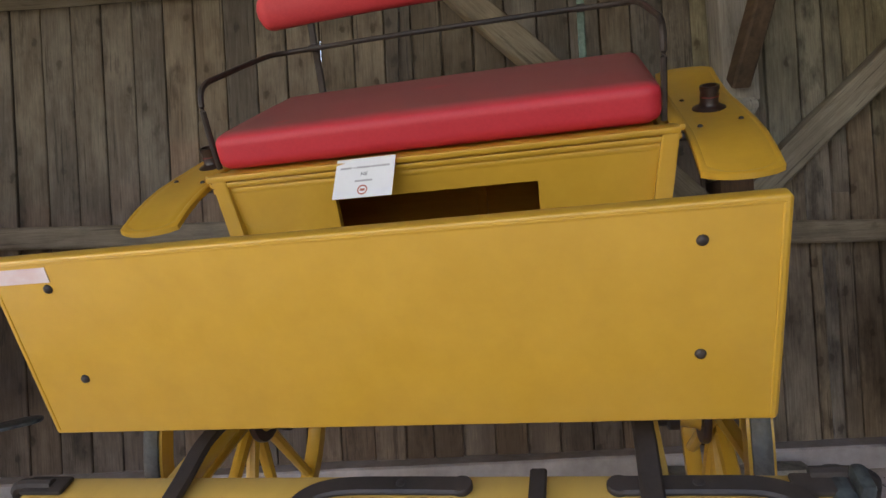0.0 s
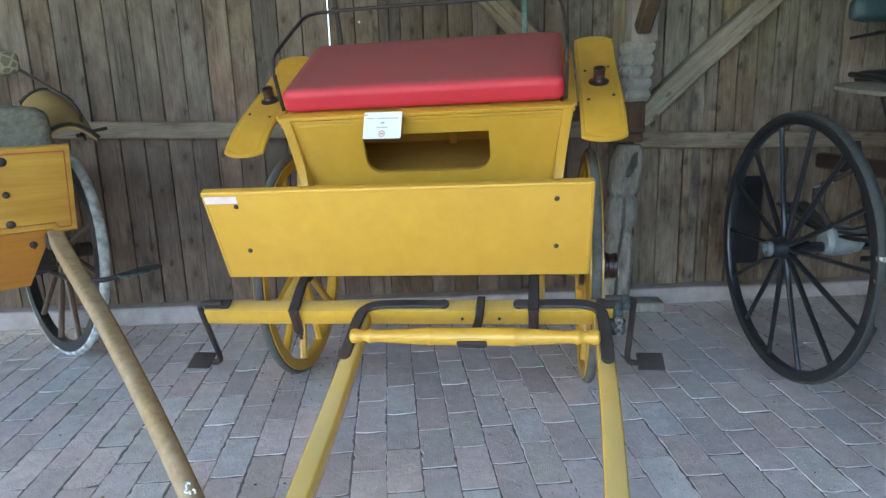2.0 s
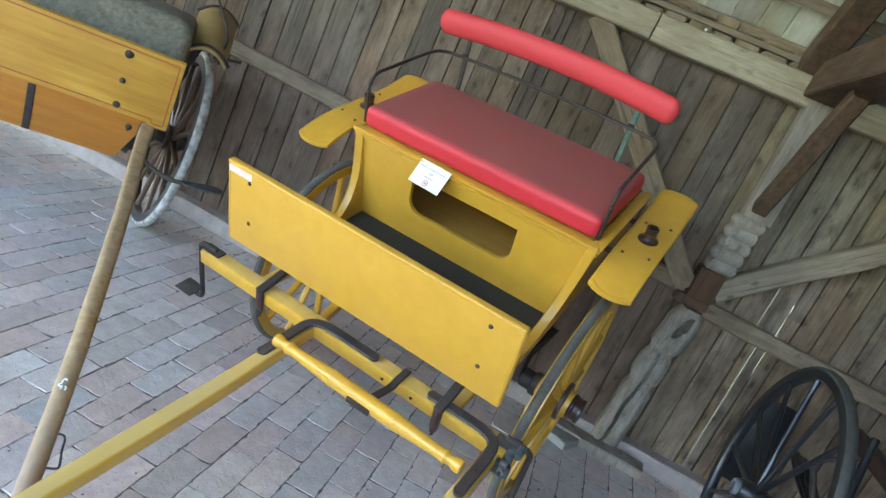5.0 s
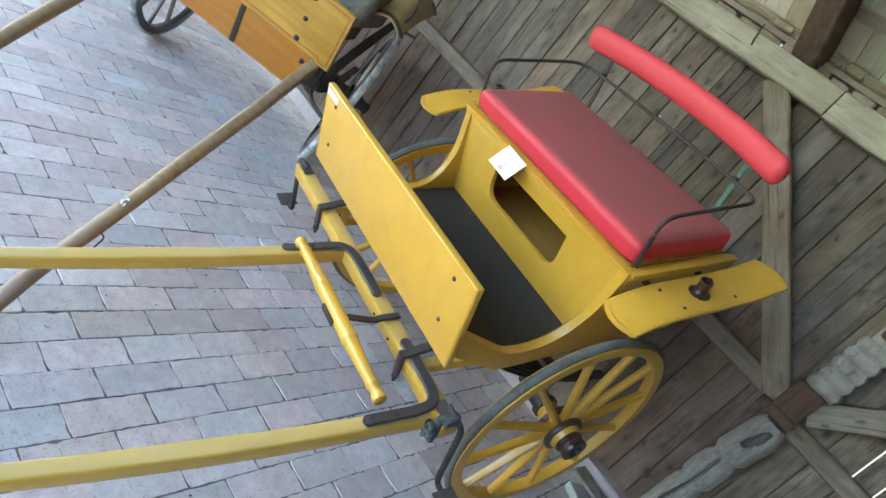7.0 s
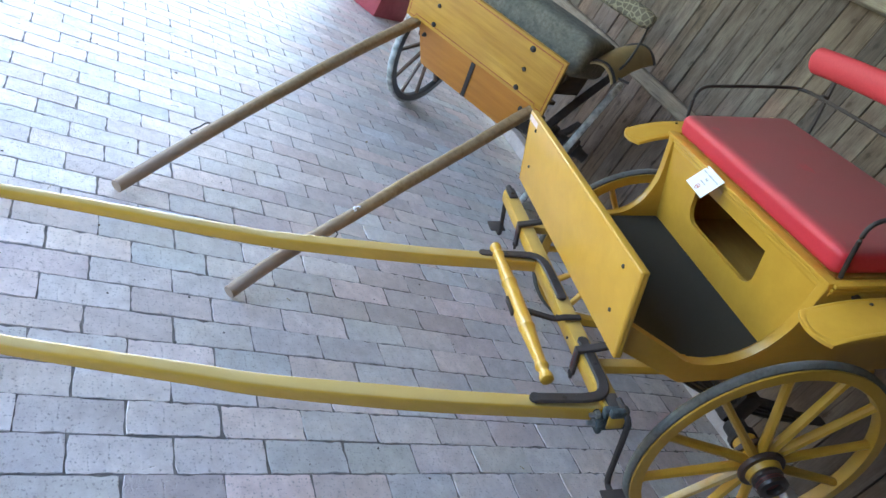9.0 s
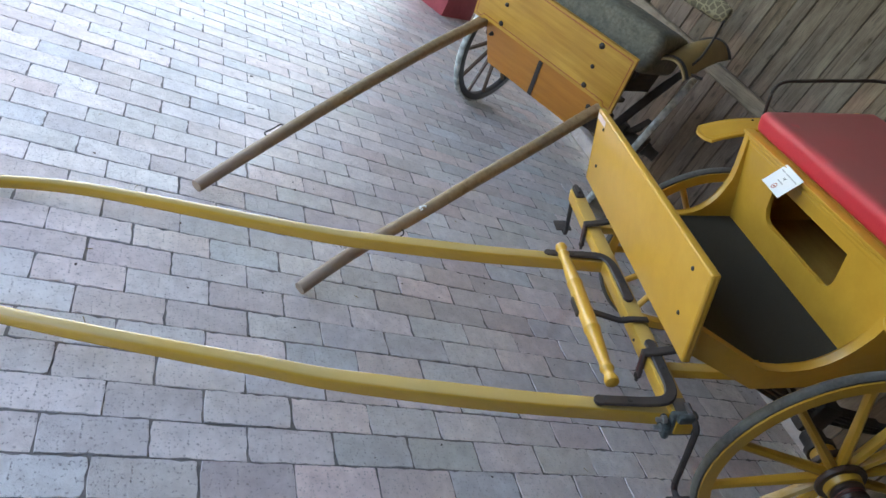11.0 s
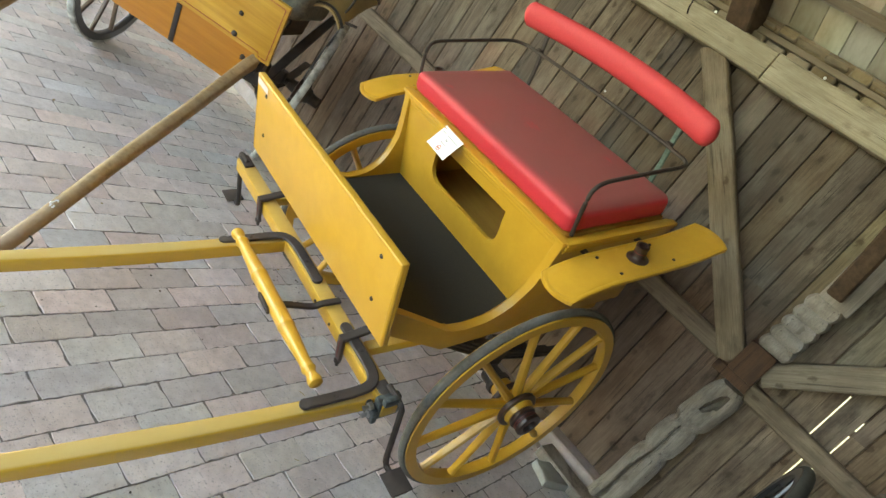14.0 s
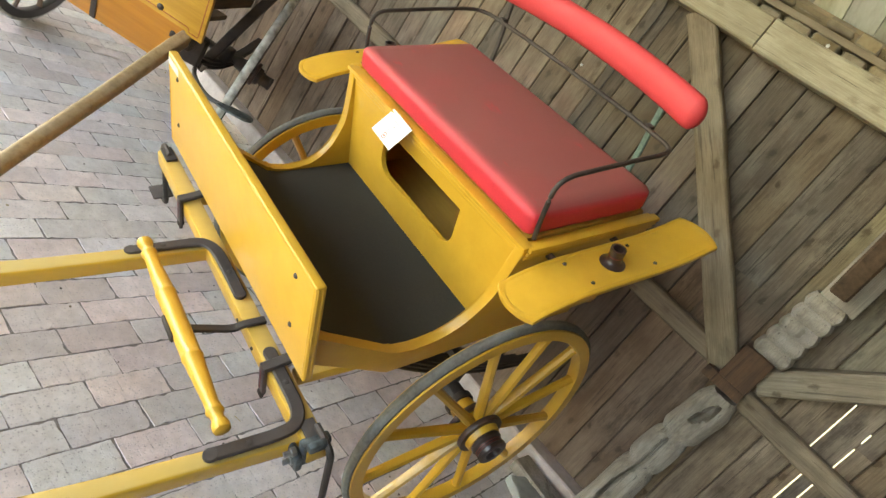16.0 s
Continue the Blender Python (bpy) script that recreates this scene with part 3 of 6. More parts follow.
# ---- mesh helpers ----
def part(name, bm, material, parent, label="", smooth=True, kind="", category=""):
    """Links a bmesh as one mesh object under parent."""
    bmesh.ops.recalc_face_normals(bm, faces=bm.faces[:])
    me = bpy.data.meshes.new(name)
    bm.to_mesh(me)
    bm.free()
    me.materials.append(material)
    if smooth:
        for p in me.polygons:
            p.use_smooth = True
        me.set_sharp_from_angle(angle=radians(38))
    ob = new(name, me)
    ob.parent = parent
    if label:
        ob["label"] = label
    if kind:
        ob["kind"] = kind
    if category:
        ob["category"] = category
    return ob


def thing(name, m, label, category, group="", kind=""):
    ob = new(name)
    ob.empty_display_size = 0.1
    ob.matrix_world = m
    return tagged(ob, label, category, group, kind)


def bevelled(bm, geom_edges, width, segs=2):
    bmesh.ops.bevel(bm, geom=geom_edges, offset=width, segments=segs, profile=0.5, affect="EDGES", clamp_overlap=True)


def block(size, at=(0, 0, 0), bevel=0.003, m=None, segs=2, bm=None):
    """A bevelled box, size and centre in metres, then turned by m."""
    b = bmesh.new()
    bmesh.ops.create_cube(b, size=1.0)
    bmesh.ops.transform(b, matrix=Matrix.Translation(at) @ Matrix.Diagonal((*size, 1)), verts=b.verts)
    if bevel:
        bevelled(b, b.edges[:], bevel, segs)
    if m is not None:
        bmesh.ops.transform(b, matrix=m, verts=b.verts)
    return merge(bm, b)


def merge(bm, b):
    if bm is None:
        return b
    me = bpy.data.meshes.new("tmp")
    b.to_mesh(me)
    b.free()
    bm.from_mesh(me)
    bpy.data.meshes.remove(me)
    return bm


def smooth_line(pts, per=6):
    """A Catmull-Rom curve through the points."""
    p = [Vector(q) for q in pts]
    p = [p[0] * 2 - p[1]] + p + [p[-1] * 2 - p[-2]]
    out = []
    for i in range(1, len(p) - 2):
        a, b, c, d = p[i - 1:i + 3]
        for k in range(per):
            t = k / per
            out.append(0.5 * (2 * b + (c - a) * t + (2 * a - 5 * b + 4 * c - d) * t * t + (3 * b - a - 3 * c + d) * t ** 3))
    out.append(p[-2])
    return out


def ring(n, rx, ry=None):
    ry = rx if ry is None else ry
    return [(rx * math.cos(2 * math.pi * k / n), ry * math.sin(2 * math.pi * k / n)) for k in range(n)]


def rect(w, h, c=0.004):
    a, b = w / 2, h / 2
    return [(a, -b + c), (a, b - c), (a - c, b), (-a + c, b), (-a, b - c), (-a, -b + c), (-a + c, -b), (a - c, -b)]


def sweep(pts, profiles, up=(0, 0, 1), m=None, bm=None, closed=False):
    """Sweeps a profile (or one profile a point) along the points."""
    b = bmesh.new()
    pts = [Vector(p) for p in pts]
    up = Vector(up)
    rows = []
    for i, p in enumerate(pts):
        if closed:
            d = pts[(i + 1) % len(pts)] - pts[i - 1]
        else:
            d = pts[min(i + 1, len(pts) - 1)] - pts[max(i - 1, 0)]
        d.normalize()
        s = d.cross(up)
        if s.length < 0.05:
            s = d.cross(Vector((0.31, 0.95, 0.1)))
        s.normalize()
        u = s.cross(d)
        prof = profiles[i] if isinstance(profiles[0], list) else profiles
        rows.append([b.verts.new(p + s * a + u * c) for a, c in prof])
    n = len(rows[0])
    count = len(rows) if closed else len(rows) - 1
    for i in range(count):
        r, q = rows[i], rows[(i + 1) % len(rows)]
        for k in range(n):
            b.faces.new((r[k], r[(k + 1) % n], q[(k + 1) % n], q[k]))
    if not closed:
        b.faces.new(rows[0][::-1])
        b.faces.new(rows[-1])
    if m is not None:
        bmesh.ops.transform(b, matrix=m, verts=b.verts)
    return merge(bm, b)


def rod(pts, r, n=8, per=5, m=None, bm=None, curved=True, up=(0, 0, 1)):
    return sweep(smooth_line(pts, per) if curved else pts, ring(n, r), up=up, m=m, bm=bm)


def lathe(prof, m=None, n=24, bm=None):
    """Turns a profile of (radius, height) about z."""
    b = bmesh.new()
    rows = []
    for r, z in prof:
        rows.append([b.verts.new((r * math.cos(2 * math.pi * k / n), r * math.sin(2 * math.pi * k / n), z)) for k in range(n)])
    for r, q in zip(rows, rows[1:]):
        for k in range(n):
            b.faces.new((r[k], r[(k + 1) % n], q[(k + 1) % n], q[k]))
    shut = prof[0] == prof[-1]
    if prof[0][0] > 1e-5 and not shut:
        b.faces.new(rows[0][::-1])
    if prof[-1][0] > 1e-5 and not shut:
        b.faces.new(rows[-1])
    bmesh.ops.remove_doubles(b, verts=b.verts, dist=1e-6)
    if m is not None:
        bmesh.ops.transform(b, matrix=m, verts=b.verts)
    return merge(bm, b)


def slab(outline, thick, bevel=0.003, m=None, bm=None, segs=2):
    """A flat plate: outline in x, y; thickness along +z."""
    b = bmesh.new()
    lo = [b.verts.new((x, y, 0)) for x, y in outline]
    hi = [b.verts.new((x, y, thick)) for x, y in outline]
    b.faces.new(lo[::-1])
    b.faces.new(hi)
    n = len(lo)
    for k in range(n):
        b.faces.new((lo[k], lo[(k + 1) % n], hi[(k + 1) % n], hi[k]))
    if bevel:
        bevelled(b, [e for e in b.edges if abs(e.verts[0].co.z - e.verts[1].co.z) < 1e-6], bevel, segs)
    if m is not None:
        bmesh.ops.transform(b, matrix=m, verts=b.verts)
    return merge(bm, b)


def arc(cx, cy, r, a0, a1, n=8):
    return [(cx + r * math.cos(radians(a0 + (a1 - a0) * k / n)), cy + r * math.sin(radians(a0 + (a1 - a0) * k / n))) for k in range(n + 1)]


def axes(origin, x, y, z):
    """The matrix that takes the x, y, z axes to these three directions at origin."""
    m = Matrix((x, y, z)).transposed().to_4x4()
    m.translation = Vector(origin)
    return m


def timber(a, b, w, h, wobble=0.006, up=(0, 1, 0), steps=14, bm=None):
    """A hewn beam from a to b with slightly uneven faces."""
    a, b = Vector(a), Vector(b)
    pts, profs = [], []
    for i in range(steps + 1):
        p = a.lerp(b, i / steps)
        q = noise.noise_vector(p * 3.1 + Vector((w * 50, 0, 0))) * wobble
        pts.append(p + q)
        s = 1 + noise.noise(p * 4.7) * wobble * 6
        profs.append(rect(w * s, h * s, 0.008))
    return sweep(pts, profs, up=up, bm=bm)


def rounded_box(size, r, at=(0, 0, 0), cuts=7, crown=0.0, m=None, bm=None):
    """A soft cushion: a box with round edges and a slightly crowned top."""
    b = bmesh.new()
    bmesh.ops.create_cube(b, size=2.0)
    bmesh.ops.subdivide_edges(b, edges=b.edges[:], cuts=cuts, use_grid_fill=True)
    half = Vector(size) / 2
    for v in b.verts:
        c = v.co.copy()
        p = Vector([math.copysign(abs(c[i]) ** 0.55, c[i]) * half[i] for i in range(3)])
        inner = Vector([max(-(half[i] - r), min(half[i] - r, p[i])) for i in range(3)])
        d = p - inner
        if d.length > 1e-6:
            p = inner + d.normalized() * r
        if c[2] > 0:
            p.z += crown * (1 - (p.x / half.x) ** 2) * (1 - (p.y / half.y) ** 2)
        v.co = p + Vector(at)
    if m is not None:
        bmesh.ops.transform(b, matrix=m, verts=b.verts)
    return merge(bm, b)


def holed_slab(outer, inner, thick, m=None, bm=None):
    """A plate with one hole, outlines in x, y, thickness along +z."""
    b = bmesh.new()
    edges = []
    for loop in (outer, inner):
        vs = [b.verts.new((x, y, 0)) for x, y in loop]
        edges += [b.edges.new((vs[k], vs[(k + 1) % len(vs)])) for k in range(len(vs))]
    bmesh.ops.triangle_fill(b, use_beauty=True, use_dissolve=False, edges=edges)
    got = bmesh.ops.extrude_face_region(b, geom=b.faces[:])
    bmesh.ops.translate(b, vec=(0, 0, thick), verts=[g for g in got["geom"] if isinstance(g, bmesh.types.BMVert)])
    if m is not None:
        bmesh.ops.transform(b, matrix=m, verts=b.verts)
    return merge(bm, b)


def wheel_matrix(centre, side, camber):
    """Axle along z outwards; side +1 for the cart's +x wheel, -1 for the other; the top leans out by camber degrees."""
    s, c = math.sin(radians(camber)), math.cos(radians(camber))
    return axes(centre, (0, side, 0), (side * s, 0, c), (side * c, 0, -s))


def build_wheel(parent, m, R, spokes, felloe, tyre, paints, hub_len=0.06, cap=0.14, spoke_r=0.014, start=0.0, hub_r=0.055, dish=0.03, rings=True, name="wheel", label="", cap_r=0.0, paler=-1):
    """felloe: inner and outer radius and width; tyre: outer radius and width. paints: felloe, tyre, spoke, hub, cap."""
    fi, fo, fw = felloe
    to, tw = tyre
    h = fw / 2
    w = part(name, lathe([(fi, -h * 0.7), (fi + 0.004, -h), (fo, -h), (fo, h), (fi + 0.004, h), (fi, h * 0.7), (fi, -h * 0.7)], m, 56), paints[0], parent, label)
    t = tw / 2
    part("tyre", lathe([(fo + 0.001, -t), (to - 0.01, -t), (to - 0.002, -t * 0.55), (to, 0), (to - 0.002, t * 0.55), (to - 0.01, t), (fo + 0.001, t), (fo + 0.001, -t)], m, 56), paints[1], w,
         "worn grey rubber tyre")
    for k in range(spokes):
        a = start + 2 * math.pi * k / spokes
        d = Vector((math.cos(a), math.sin(a), 0))
        p0 = d * (hub_r * 0.8) + Vector((0, 0, dish))
        p1 = d * (fi + 0.004)
        q = [p0.lerp(p1, f) for f in (0, 0.12, 0.35, 0.7, 0.93, 1.0)]
        pr = [ring(8, spoke_r * f, spoke_r * g) for f, g in ((1.25, 1.2), (1.2, 1.2), (1.0, 1.2), (0.9, 1.1), (0.95, 1.1), (1.1, 1.2))]
        part("spoke", sweep(q, pr, up=(0, 0, 1), m=m), GLINT_SPOKE if k == paler else paints[2], w, "yellow spoke with a painted pale glint" if k == paler else "")
    z = dish
    part("hub", lathe([(0.0, z - 0.09), (hub_r * 0.62, z - 0.09), (hub_r * 0.7, z - 0.05), (hub_r, z - 0.02), (hub_r, z + 0.022), (hub_r * 0.93, z + hub_len * 0.6), (hub_r * 0.86, z + hub_len), (0, z + hub_len)], m), paints[3], w)
    if rings:
        for zz in (z + 0.016, z - 0.042):
            part("hub_band" if cap_r else "hub_ring", lathe([(hub_r * 0.9, zz), (hub_r + 0.013, zz + 0.001), (hub_r + 0.015, zz + 0.004), (hub_r + 0.015, zz + 0.016), (hub_r + 0.013, zz + 0.019), (hub_r * 0.9, zz + 0.020)], m), HUB_BROWN, w)
    cr = cap_r or hub_r * 0.62
    if cap_r:
        for zz in (z + hub_len + 0.023, z + hub_len + 0.031, cap - 0.023):
            part("stripe", lathe([(cr - 0.001, zz), (cr + 0.0012, zz + 0.0005), (cr + 0.0012, zz + 0.003), (cr - 0.001, zz + 0.0035)], m), DARK_RED, w, "thin dull red painted stripe")
    part("hub_cap", lathe([(cr, z + hub_len - 0.004), (cr * 1.12, z + hub_len + 0.004), (cr * 1.12, z + hub_len + 0.014), (cr, z + hub_len + 0.02), (cr, cap - 0.018), (cr * 1.08, cap - 0.015), (cr * 1.05, cap - 0.004),
                           (cr * 0.78, cap), (cr * 0.62, cap - 0.002), (cr * 0.55, cap - 0.02), (0, cap - 0.02)], m), paints[4], w, "dark brown turned hub cap")
    return w


# ---- barn ----
WALL_Y = 2.61


def build_wall_back():
    wall = thing("wall_back", pose(0, WALL_Y, 0), "back wall of weathered grey-brown upright boards on a timber frame", "wall", kind="structure")
    rnd = random.Random(4)
    # joints of the boards, a hand's width apart
    xs = [-1.650, -1.525, -1.400, -1.277, -1.153, -1.029, -0.909, -0.786, -0.661, -0.540, -0.407, -0.272, -0.150, -0.040, 0.075, 0.202, 0.328, 0.455, 0.582, 0.702,
          0.824, 0.952, 1.060, 1.205, 1.335, 1.468, 1.568, 1.634, 1.736, 1.838, 1.934, 2.050, 2.166]
    while xs[0] > -9.5:
        xs.insert(0, xs[0] - 0.1245 + rnd.uniform(-0.008, 0.008))
    while xs[-1] < 4.55:
        xs.append(xs[-1] + 0.122 + rnd.uniform(-0.012, 0.012))
    laps = []
    slots = {-0.407: 0.006, 1.468: 0.0058, 1.568: 0.0058}
    for a, b in zip(xs, xs[1:]):
        ga = slots.get(round(a, 3), 0.005) / 2
        gb = slots.get(round(b, 3), 0.005) / 2
        pieces = [(a + ga, b - gb, 0.05, 2.03)]
        if abs(a - 1.468) < 1e-3:
            pieces = [(a + 0.002, 1.5130, 0.05, 0.9), (1.5214, b - gb, 0.05, 0.9), (a + ga, b - gb, 0.9005, 2.03)]
        elif rnd.random() < 0.3:
            zc = rnd.choice((0.95, 1.05, 1.25, 1.45)) + rnd.uniform(-0.06, 0.06)
            pieces = [(a + ga, b - gb, 0.05, zc), (a + ga + 0.001, b - gb, zc + 0.0005, 2.03)]
            laps.append((a, b, zc))
        for x0, x1, z0, z1 in pieces:
            yo = rnd.uniform(-0.004, 0.004)
            bm = bmesh.new()
            n = max(3, int((z1 - z0) / 0.25))
            e0, e1 = rnd.uniform(-0.0012, 0.0012), rnd.uniform(-0.0012, 0.0012)
            rows = []
            for i in range(n + 1):
                z = z0 + (z1 - z0) * i / n
                bow = 0.003 * math.sin(z * 2.3 + x0 * 9)
                c = 0.003
                loop = [(x0 + e0, 0.024), (x0 + e0, c), (x0 + e0 + c, 0), (x1 + e1 - c, 0), (x1 + e1, c), (x1 + e1, 0.024)]
                rows.append([bm.verts.new((x, y + yo + bow, z)) for x, y in loop])
            for r, q in zip(rows, rows[1:]):
                for k in range(6):
                    bm.faces.new((r[k], r[(k + 1) % 6], q[(k + 1) % 6], q[k]))
            bm.faces.new(rows[0])
            bm.faces.new(rows[-1])
            # boards right of x = 1.0 take the paler tone
            part("plank", bm, PALE_PLANK if a > 1.0 else PLANK, wall, smooth=False)
    # strips added behind the joints to keep daylight out, except at the open slits
    strips = bmesh.new()
    for a, b, zc in laps + [(1.468, 1.568, 0.9)]:
        block((b - a + 0.04, 0.012, 0.03), ((a + b) / 2, 0.052, zc), 0, bm=strips)
    spans = {-0.407: [(0.05, 1.38), (1.78, 2.03)], 1.468: [(0.05, 0.86), (1.16, 2.03)], 1.568: [(0.05, 0.70), (1.11, 2.03)]}
    for x in xs[1:-1]:
        for z0, z1 in spans.get(round(x, 3), [(0.05, 2.03)]):
            block((0.05, 0.012, z1 - z0), (x, 0.038, (z0 + z1) / 2), 0, bm=strips)
    part("cover_strip", strips, PLANK, wall, smooth=False, kind="stuff")
    # rails, sill, post, braces
    def lean(name, a, b, w, h, label, wobble, steps, mat):
        a, b = Vector(a), Vector(b)
        z = (b - a).normalized()
        y = (Vector((0, 1, 0)) - z * z.y).normalized()
        ob = part(name, timber((0, 0, 0), (0, 0, (b - a).length), w, h, wobble=wobble, steps=steps), mat, wall, label)
        ob.matrix_basis = axes(a, tuple(y.cross(z)), tuple(y), tuple(z))

    part("rail", timber((-9.6, -0.03, 1.292), (1.08, -0.03, 0.965), 0.086, 0.06), TIMBER, wall, "rough sawn horizontal wall rail")
    part("rail", timber((1.17, -0.03, 0.905), (4.6, -0.03, 0.80), 0.086, 0.06), TIMBER, wall, "rough sawn horizontal wall rail")
    part("sill", timber((-9.6, -0.035, 0.103), (4.6, -0.035, 0.018), 0.10, 0.115, wobble=0.004, steps=60), SILL_PAINT, wall, "limewashed low wall sill")
    lean("brace", (1.055, -0.085, 0.975), (0.075, -0.05, 1.98), 0.112, 0.07, "waney diagonal timber brace", 0.014, 34, BRACE)
    lean("brace", (1.183, -0.068, 1.01), (2.265, -0.068, 1.985), 0.104, 0.105, "diagonal timber brace", 0.008, 24, BRACE)
    part("wall_plate", timber((-9.6, -0.06, 2.050), (0.345, -0.06, 2.023), 0.128, 0.115, wobble=0.006, steps=40), PLATE, wall, "squared horizontal wall plate")
    part("wall_plate", timber((0.350, -0.064, 2.021), (4.6, -0.064, 2.010), 0.134, 0.115, wobble=0.008, steps=20), PLATE, wall, "squared horizontal wall plate")
    part("post_block", block((0.122, 0.14, 0.155), (1.128, -0.10, 1.028), 0.006), RUSTY_TIMBER, wall, "dark reddish brown post joint block")
    part("rail_end", block((0.17, 0.05, 0.046), (1.105, -0.125, 0.925), 0.006, None), RUSTY_TIMBER, wall, "dark brown cross batten under the joint")
    # small brown tile ends bedded on the plate below the roof
    eaves = bmesh.new()
    rnd = random.Random(12)
    x = -9.6
    while x < 4.5:
        w = rnd.uniform(0.10, 0.135)
        for z0, y0, h in ((2.095, 0.0, 0.062), (2.182, 0.035, 0.05)):
            block((w - 0.014, 0.10, h + rnd.uniform(-0.016, 0.004)), (x + w / 2, y0 - 0.012 + rnd.uniform(-0.012, 0.012), z0 + rnd.uniform(-0.005, 0.003)), 0.008, segs=1, bm=eaves)
        x += w
    part("eaves_course", eaves, EAVES, wall, "row of small brown tile ends under the roof", kind="stuff")
    # board added behind the tile ends to block the sky gap
    part("eaves_board", block((14.2, 0.02, 0.34), (-2.5, 0.075, 2.17), 0), LATH, wall, "brown board added to block sky light at the eaves", smooth=False)
    part("eaves_lath", block((14.2, 0.05, 0.026), (-2.5, -0.01, 2.141), 0.003), LATH, wall, "pale brown lath along the eaves")
    # scalloped old post above the joint
    b = bmesh.new()
    rows = []
    zs = [1.105 + 0.30 * i / 40 for i in range(41)]
    for z in zs:
        k = abs(math.sin((z - 1.105) / 0.30 * math.pi * 5))
        w, d = 0.062 + 0.012 * k, 0.018 * k
        cx = 1.15 + (z - 1.105) * 0.06
        rows.append([b.verts.new(p) for p in ((cx - w, -0.02, z), (cx - w, -0.125 - d * 0.6, z), (cx - w * 0.85, -0.14 - d, z), (cx + w * 0.85, -0.14 - d, z), (cx + w, -0.125 - d * 0.6, z), (cx + w, -0.02, z))])
    for r, q in zip(rows, rows[1:]):
        for k in range(6):
            b.faces.new((r[k], r[(k + 1) % 6], q[(k + 1) % 6], q[k]))
    b.faces.new(rows[0])
    b.faces.new(rows[-1])
    part("scalloped_post", b, PALE_TIMBER, wall, "pale grey carved post with scalloped ridges")
    part("upper_post", block((0.135, 0.12, 0.62), (1.185, -0.065, 1.71), 0.005), PALE_TIMBER, wall, "pale planed upper post")
    part("knee_brace", timber((1.165, -0.15, 1.46), (1.165, -0.66, 2.0), 0.075, 0.07, up=(1, 0, 0)), DARK_TIMBER, wall, "dark brown knee brace")
    # gnarled lower post: three worn lumps, a long split and a rotted hollow near the top
    b = bmesh.new()
    rows = []
    for i in range(81):
        z = 0.885 * i / 80
        k = 1.0 - 0.95 * math.exp(-((z - 0.62) / 0.026) ** 2) - 0.95 * math.exp(-((z - 0.42) / 0.026) ** 2)
        w = 0.058 + 0.017 * k + 0.005 * noise.noise(Vector((0, 0, z * 9))) + (0.004 if z > 0.63 else 0.0)
        if z > 0.80:
            w *= 1 - 0.40 * ((z - 0.80) / 0.085) ** 2
        cx = 1.075 + 0.062 * (z / 0.885) + 0.006 * math.sin(z * 9)
        row = [(cx - w, -0.03, z)]
        for j in range(25):
            u = -1 + j / 12
            depth = 0.128 + 0.014 * k - 0.030 * max(0.0, (abs(u) - 0.62) / 0.38) ** 1.2 + 0.007 * noise.noise(Vector((u * 2.5, 3.1, z * 11))) + 0.003 * noise.noise(Vector((u * 9, 1.1, z * 30)))
            e = ((u - 0.02 - (z - 0.76) * 3.0 + 0.12 * noise.noise(Vector((z * 30, 0, 0)))) / 0.24) ** 2 + ((z - 0.785) / 0.066) ** 2
            depth -= 0.095 * max(0.0, 1 - e * e)
            crack = u + 0.12 - 0.10 * math.sin(z * 17) - 0.5 * (z - 0.4)
            if z < 0.60:
                depth -= (0.040 if z < 0.42 else 0.022) * max(0.0, 1 - (crack / 0.10) ** 2)
            row.append((cx + w * u, -depth, z))
        row.append((cx + w, -0.03, z))
        rows.append([b.verts.new(p) for p in row])
    for r, q in zip(rows, rows[1:]):
        for k in range(27):
            b.faces.new((r[k], r[(k + 1) % 27], q[(k + 1) % 27], q[k]))
    b.faces.new(rows[0])
    b.faces.new(rows[-1])
    part("lower_post", b, PALE_TIMBER, wall, "gnarled pale grey post with a rotted hollow")
    # a thin cable stapled up the boards
    part("cable", rod([(-0.105, -0.012, 1.25), (-0.10, -0.012, 1.6), (-0.085, -0.012, 1.9), (-0.12, -0.02, 2.0), (-0.10, -0.145, 2.04), (-0.11, -0.15, 2.12)], 0.004, 6), BLACK_IRON, wall, "thin black cable")
    for p in ((-0.249, -0.004, 1.543), (0.004, -0.12, 2.092), (0.561, -0.12, 2.090)):
        part("nail_clip", lathe([(0.0, 0), (0.006, 0.0), (0.007, 0.004), (0.0, 0.009)], axes(p, (1, 0, 0), (0, 0, 1), (0, -1, 0)), 10), WHITE_CLIP, wall, "small white cable clip")
    return wall


